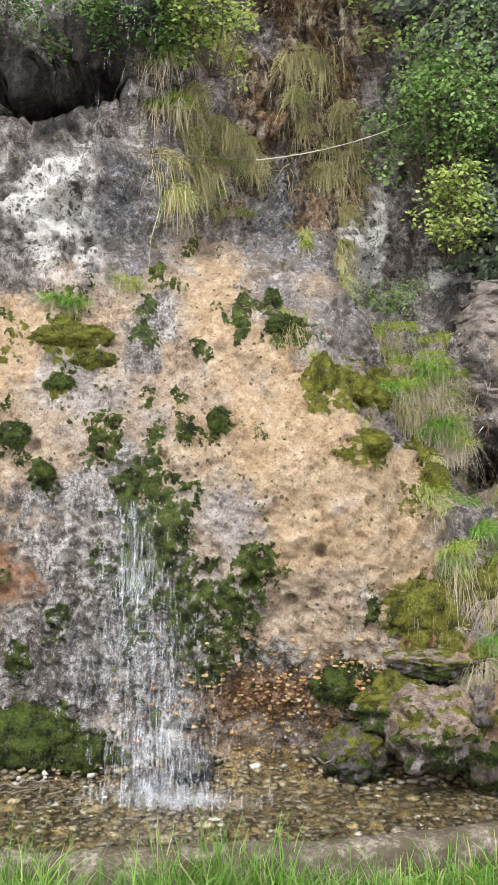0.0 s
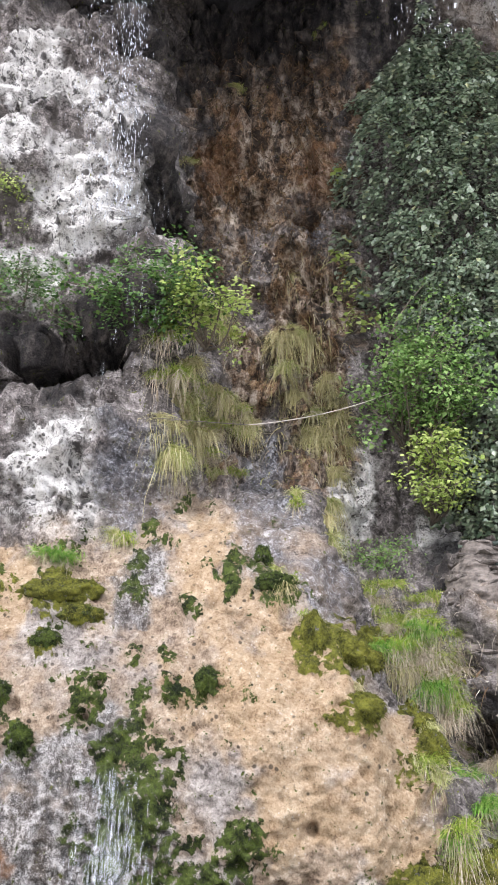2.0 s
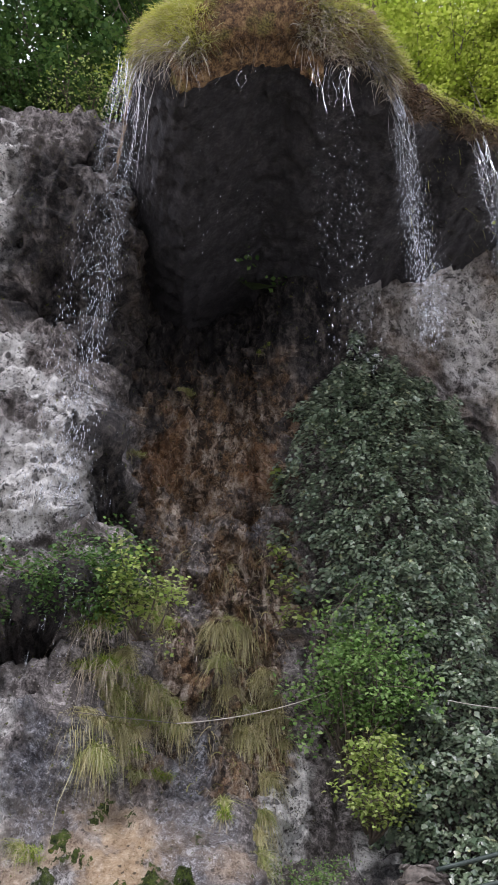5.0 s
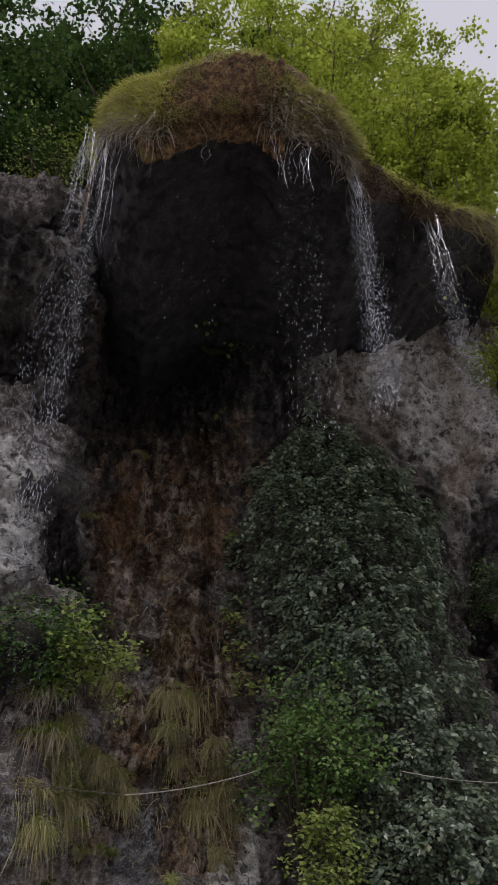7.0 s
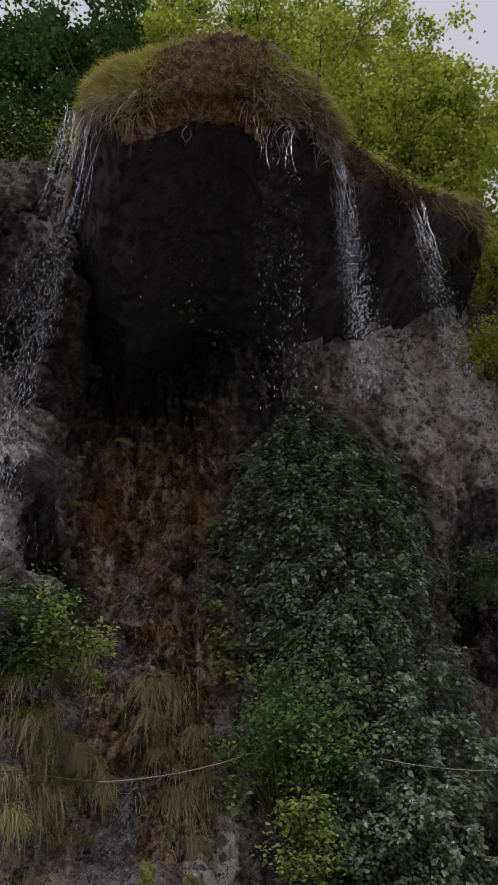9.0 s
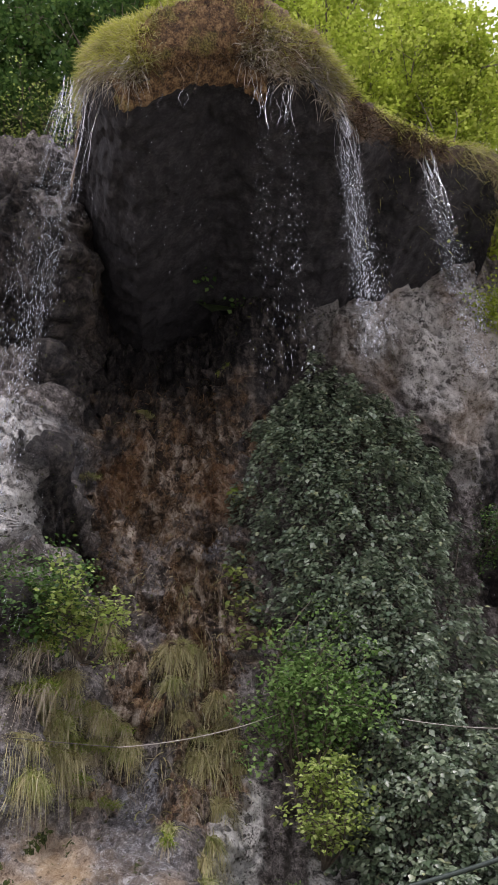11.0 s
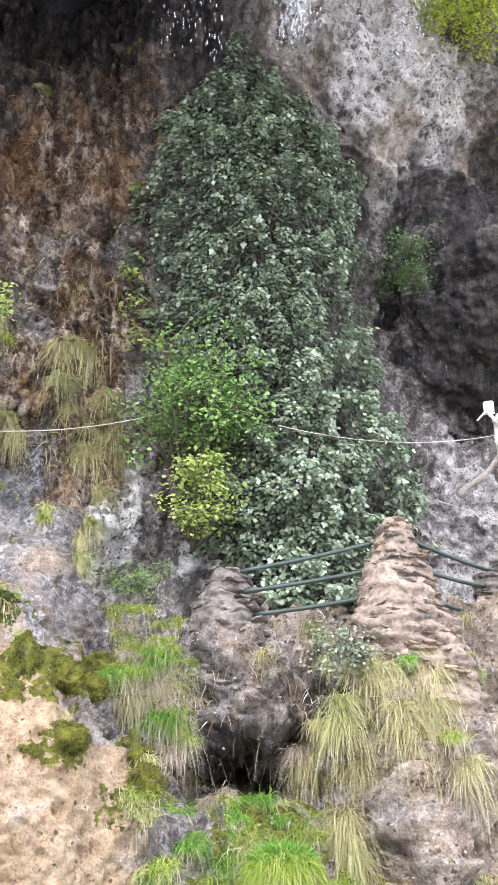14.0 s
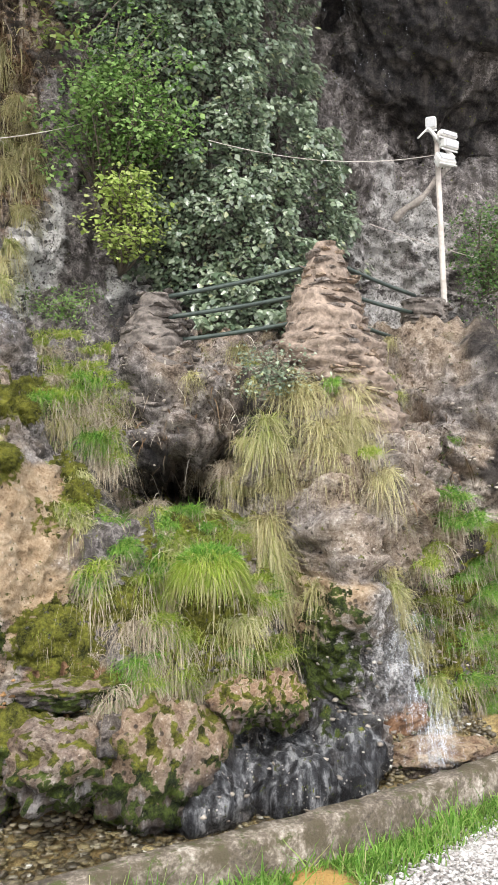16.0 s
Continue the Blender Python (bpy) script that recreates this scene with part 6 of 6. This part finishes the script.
def rubble_place(rnd, n):
    x = rnd.uniform(0.2, 4.2, n)
    z = rnd.uniform(0.0, 2.9, n)
    ok = (x > 1.5) | (z < 0.7)
    z = np.where(ok, z, rnd.uniform(0, 0.6, n))
    return np.array([rock_at(a, b) for a, b in zip(x, z)]) - (0, 0.006, 0)


scatter("rubble", "small loose stones caught on rock ledges", 1500, 0.03, rubble_place, island_stone("ledge_rubble", 0.8, (0.0, (0.1, 0.085, 0.07)), (0.5, (0.28, 0.24, 0.2)), (0.9, (0.48, 0.42, 0.35)), (1.0, (0.7, 0.66, 0.6))), 73, "rubble")


def litter_place(rnd, n):
    x, z = rnd.normal(0.35, 0.4, n), rnd.normal(0.5, 0.14, n)
    return np.array([rock_at(a, b) for a, b in zip(x, np.clip(z, 0.1, 0.9))]) - (0, 0.008, 0)


scatter("leaf_litter", "fallen orange and brown leaves on wet rock", 900, 0.03, litter_place, island_stone("dead_leaf_litter", 0.6, (0.0, (0.06, 0.03, 0.014)), (0.4, (0.22, 0.11, 0.04)), (0.75, (0.42, 0.23, 0.08)), (1.0, (0.6, 0.46, 0.2))), 74, "leaf litter")


# ---- lawn ----
def lawn():
    rnd = np.random.default_rng(81)
    n = 42000
    x = rnd.uniform(-2.2, 4.8, n)
    d = rnd.uniform(0.17, 1.1, n)
    y = kerb_line(x) - d
    bare = path_side(x, y) + 0.05 * rnd.normal(size=n) > 0.03
    stained = ((x - 2.08) / 0.16) ** 2 + ((y - 3.68) / 0.2) ** 2 < 1 + 0.3 * rnd.normal(size=n)
    ok = ~(bare | stained)
    x, y, d = x[ok], y[ok], d[ok]
    n = len(x)
    roots = np.stack([x, y, 0 * x - 0.01], -1)
    tall = 0.08 + 0.07 * rnd.random(n) + 0.17 * step(0.05, 0.4, fbm(roots * 2.2 + 3, 2) + 0.25 * step(1.3, 0.3, x)) * step(0.9, 0.3, d) + 0.13 * step(1.7, 0.7, x) * step(0.7, 0.2, d)
    first = rnd.normal(size=(n, 3)) * (0.3, 0.3, 0.1) + (0, 0, 1)
    first /= np.linalg.norm(first, axis=1)[:, None]
    v, f = blades(roots, first, tall * rnd.uniform(0.6, 1.2, n), rnd.uniform(0.1, 0.7, n), rnd.uniform(0.0025, 0.0055, n), rnd, 4)
    return tagged(new("lawn_grass", mesh_of("lawn_grass", v, f, LAWN)), "fresh green lawn grass along the kerb", "grass", kind="stuff")


LAWN = leafy("lawn_blade", (0.0, (0.09, 0.22, 0.03)), (0.5, (0.2, 0.39, 0.065)), (0.9, (0.35, 0.5, 0.13)), (1.0, (0.55, 0.5, 0.26)), glow=0.4)
lawn()


def twig(x, y, z, length, turn, seed):
    rnd = np.random.default_rng(seed)
    t = np.linspace(-0.5, 0.5, 8)
    line = np.stack([t * length * np.cos(turn), t * length * np.sin(turn), 0 * t], -1) + rnd.normal(size=(8, 3)) * 0.012
    v, f = tube(line, np.linspace(0.007, 0.003, 8), 5)
    ob = new("twig", mesh_of("twig", v, f, BARK))
    ob.location = (x, y, z)
    tagged(ob, "dead twig lying on the stream stones", "twig", "twigs by the stream")


for k, (x, y, z, L, a) in enumerate(((-1.15, 4.5, 0.12, 0.4, 0.2), (-1.05, 4.45, 0.13, 0.3, -0.4), (-1.2, 4.4, 0.11, 0.35, 0.6), (-0.9, 4.35, 0.11, 0.25, 0.1), (0.45, 4.5, 0.26, 0.3, 0.8), (2.4, 4.3, 0.11, 0.4, 0.3))):
    twig(x, y, z, L, a, 200 + k)


# ---- falling water ----
def drop_material():
    m = Mat("falling_water", 0.12, IOR=1.33)
    m.color((0.92, 0.95, 1.0))
    m.b.inputs["Specular IOR Level"].default_value = 1.0
    m.b.inputs["Transmission Weight"].default_value = 0.75
    return m.m


def veil_material():
    m = Mat("thin_water", 0.25)
    m.color((0.75, 0.78, 0.82))
    m.set("Alpha", m.span(m.noise(30, 4, 0.6, stretch=(1, 1, 0.12)), 0.42, 0.66, 0.02, 0.16))
    return m.m


DROP, VEIL = drop_material(), veil_material()


def strand(label, x0, x1, y, z, lead, bottom, drops, threads, seed, drift=(0, 0)):
    """Water off the lip: threads that break up into drops."""
    rnd = np.random.default_rng(seed)
    ob = thing("water_strand", label, "falling water", "water off the overhang")
    pieces = []
    for k in range(threads):
        xs = rnd.uniform(x0, x1)
        s = np.linspace(0, 1, 16)
        L = lead * rnd.uniform(0.5, 1.3)
        line = np.stack([xs + drift[0] * s * 0.4 + 0.02 * np.sin(s * 5 + k) + 0.003 * rnd.normal(size=16), y + rnd.normal() * 0.05 + drift[1] * s - 0.03 * s, z + 0.1 - L * s ** 1.3], -1)
        pieces.append(tube(line, np.linspace(0.003, 0.001, 16) * rnd.uniform(0.4, 1.3), 4))
    v, f = join(pieces)
    child("thread", mesh_of("thread", v, f, DROP), ob, kind="stuff")
    bm = bmesh.new()
    bmesh.ops.create_icosphere(bm, subdivisions=1, radius=0.5)
    base = np.array([q.co[:] for q in bm.verts])
    tri = np.array([[q.index for q in g.verts] for g in bm.faces])
    bm.free()
    h = rnd.random(drops) ** 0.8
    mid, half = (x0 + x1) / 2, (x1 - x0) / 2
    column = rnd.uniform(-1, 1, 2 + int(half * 22))
    at = np.stack([mid + half * column[rnd.integers(0, len(column), drops)] + (0.012 + 0.04 * h) * rnd.normal(size=drops) + drift[0] * h, y + 0.1 * rnd.normal(size=drops) + drift[1] * h, z - 0.15 - (z - bottom) * h], -1)
    s = np.stack([rnd.uniform(0.0016, 0.0042, drops)] * 2 + [rnd.uniform(0.015, 0.06, drops) * (0.4 + 0.6 * h)], -1)
    v = base[None] * s[:, None] + at[:, None]
    f = (np.arange(drops)[:, None, None] * len(base) + tri[None]).reshape(-1, 3)
    child("drop", mesh_of("drop", v.reshape(-1, 3), f, DROP), ob, kind="stuff")
    return ob


strand("fan of thin water threads breaking into drops", -0.95, -0.55, 3.8, 9.45, 1.5, 4.6, 2600, 30, 301, (0.0, 0.05))
strand("sparse drips from the middle of the overhang", 0.78, 1.2, 3.4, 8.95, 0.6, 5.6, 520, 12, 302, (0.0, 0.1))
strand("strong bright thread of falling water", 1.66, 1.86, 3.9, 9.35, 0.9, 6.4, 2800, 22, 303, (0.0, 0.05))
strand("bright water thread from the far end", 2.68, 2.84, 4.4, 9.8, 1.1, 6.8, 1700, 14, 304, (0.03, 0.05))
strand("few drips below the dark roof", -0.2, 0.4, 3.4, 8.7, 0.15, 6.5, 60, 4, 305, (0.0, 0.1))


def rill(label, spots, count, seed):
    """Water running down over the brink as a bright branching sheet of threads."""
    rnd = np.random.default_rng(seed)
    ob = thing("water_rill", label, "falling water", "water off the overhang")
    pts = np.array(spots, float)
    pieces = []
    for k in range(count):
        s = np.linspace(0, 1, 12)
        line = np.stack([np.interp(s, np.linspace(0, 1, len(pts)), pts[:, a]) for a in range(3)], -1)
        line += (rnd.normal(size=3) * (0.05, 0.03, 0.03)) * np.sin(s * 2.4 + 0.3)[:, None] + rnd.normal(size=(12, 3)) * 0.007
        pieces.append(tube(line, np.linspace(0.004, 0.008, 12) * rnd.uniform(0.5, 1.2), 4))
    v, f = join(pieces)
    child("thread", mesh_of("thread", v, f, DROP), ob, kind="stuff")
    return ob


rill("bright rill running over the brink", ((1.36, 3.42, 9.32), (1.52, 3.55, 9.38), (1.64, 3.68, 9.38), (1.74, 3.82, 9.4), (1.78, 3.86, 9.2)), 14, 321)
rill("thin rill on the far brink", ((2.5, 4.22, 9.95), (2.65, 4.3, 9.9), (2.74, 4.36, 9.82), (2.77, 4.38, 9.5)), 9, 322)


def curtain(label, spots, count, seed, tall=(0.08, 0.4), width=0.005):
    """Fine falling streaks in front of rock; spots: (x, y, z, half width, half height)."""
    rnd = np.random.default_rng(seed)
    vs, fs = [], []
    for k in range(count):
        x, y, z, w, h = spots[rnd.integers(0, len(spots))]
        c = np.array((x + w * rnd.normal() * 0.6, y - 0.04 * rnd.random(), z + h * rnd.uniform(-1, 1)))
        L, q = rnd.uniform(*tall), width * rnd.uniform(0.4, 1.4)
        sh = 0.04 * rnd.normal()
        i = len(vs)
        vs += [c + (-q * 0.4, 0, L / 2), c + (q * 0.4, 0, L / 2), c + (q + sh * L, -0.02, -L / 2), c + (-q + sh * L, -0.02, -L / 2)]
        fs.append((i, i + 1, i + 2, i + 3))
    ob = new("water_veil", mesh_of("water_veil", np.array(vs), fs, VEIL))
    return tagged(ob, label, "falling water", kind="stuff")


curtain("white veil of water falling down the travertine", ((-0.62, 4.52, 1.35, 0.12, 0.25), (-0.58, 4.5, 1.0, 0.2, 0.3), (-0.52, 4.45, 0.65, 0.26, 0.35), (-0.47, 4.42, 0.4, 0.26, 0.3), (-0.45, 4.4, 0.25, 0.2, 0.2)), 2700, 311, (0.015, 0.1), 0.0035)
curtain("thin veil of water over the spout", ((2.98, 4.6, 0.75, 0.14, 0.3), (3.05, 4.5, 0.45, 0.13, 0.2), (3.08, 4.45, 0.35, 0.1, 0.12)), 1300, 312, (0.015, 0.08), 0.0035)
curtain("splashing water at the foot of the fall", ((-0.5, 4.35, 0.14, 0.3, 0.05), (-0.3, 4.3, 0.12, 0.3, 0.03)), 700, 313, (0.01, 0.07), 0.006)
curtain("white water streaks off the overhang's edge", ((-0.74, 3.8, 8.6, 0.17, 0.8), (-0.74, 3.8, 7.2, 0.2, 0.8), (1.76, 3.9, 8.5, 0.07, 0.6), (2.77, 4.4, 9.0, 0.07, 0.6)), 1100, 315, (0.03, 0.14), 0.003)
curtain("fine rain of drips before the cliff", ((-0.7, 4.6, 4.6, 0.25, 0.8), (-0.9, 4.5, 5.4, 0.3, 0.8), (3.3, 5.8, 5.6, 0.25, 0.8)), 500, 314, (0.03, 0.1), 0.0025)


# ---- moss cushions ----
def moss_cushion(label, x, y, z, sx, sy, sz, seed, bright=1.0):
    n = 60
    u, v = np.meshgrid(np.linspace(0, 2 * np.pi, n, endpoint=False), np.linspace(-np.pi / 2, np.pi / 2, n // 2), indexing="ij")
    d = np.stack([np.cos(u) * np.cos(v), np.sin(u) * np.cos(v), np.sin(v)], -1).reshape(-1, 3)
    p = d * (1 + 0.35 * fbm(d * 2 + seed, 3) + 0.12 * fbm(d * 9 + seed, 2))[:, None] * (sx, sy, sz)
    ob = thing("moss_cushion", label, "moss", "moss cushions on the rock", at=(x, y, z))
    me = mesh_of("pad", p, grid_faces(n, n // 2, True), ROCK)
    floats(me, "moss", np.full(len(p), bright if bright > 0.5 else 0.0))
    floats(me, "dark_moss", np.full(len(p), 1.0))
    child("pad", me, ob)
    rnd = np.random.default_rng(int(seed * 10))
    k = rnd.integers(0, len(p), 900)
    first = d[k] + rnd.normal(size=(900, 3)) * 0.5 + (0, 0, 0.1)
    first /= np.linalg.norm(first, axis=1)[:, None]
    vv, f = blades(p[k], first, rnd.uniform(0.012, 0.03, 900), 0.5, 0.0018, rnd, 2)
    child("fuzz", mesh_of("fuzz", vv, f, GRASS["moss" if bright > 0.5 else "deep"]), ob, kind="stuff")
    return ob


for k, (x, z, sx, sz, b) in enumerate(((-1.14, 2.6, 0.26, 0.08, 0.8), (-0.98, 2.45, 0.13, 0.07, 0.6), (-1.15, 2.28, 0.09, 0.07, 0.5), (0.62, 1.9, 0.12, 0.08, 0.9), (0.55, 2.25, 0.15, 0.1, 0.9),
                                       (0.75, 2.22, 0.13, 0.08, 0.9), (0.42, 2.3, 0.08, 0.13, 0.8), (1.0, 1.78, 0.14, 0.12, 0.8), (1.1, 1.6, 0.1, 0.14, 0.8), (-1.38, 1.97, 0.1, 0.08, 0.3), (-1.17, 1.74, 0.07, 0.07, 0.5),
                                       (0.9, 1.0, 0.25, 0.14, 0.8), (1.25, 1.05, 0.22, 0.12, 0.9), (-1.25, 0.3, 0.3, 0.2, 0.2), (-0.95, 0.2, 0.2, 0.14, 0.2), (-0.16, 2.05, 0.07, 0.08, 0.3), (0.06, 1.25, 0.12, 0.09, 0.3),
                                       (0.22, 2.62, 0.12, 0.07, 0.3), (0.15, 2.85, 0.06, 0.1, 0.3), (1.95, 0.8, 0.2, 0.15, 0.9), (0.5, 0.6, 0.16, 0.1, 0.2), (0.8, 0.6, 0.2, 0.12, 0.4))):
    q = rock_at(x, z)
    moss_cushion("olive green moss cushion on wet rock" if b > 0.5 else "dark green wet moss cushion on rock", q[0], q[1] + 0.02, q[2], sx, 0.09, sz, 3.7 * k + 1, b)
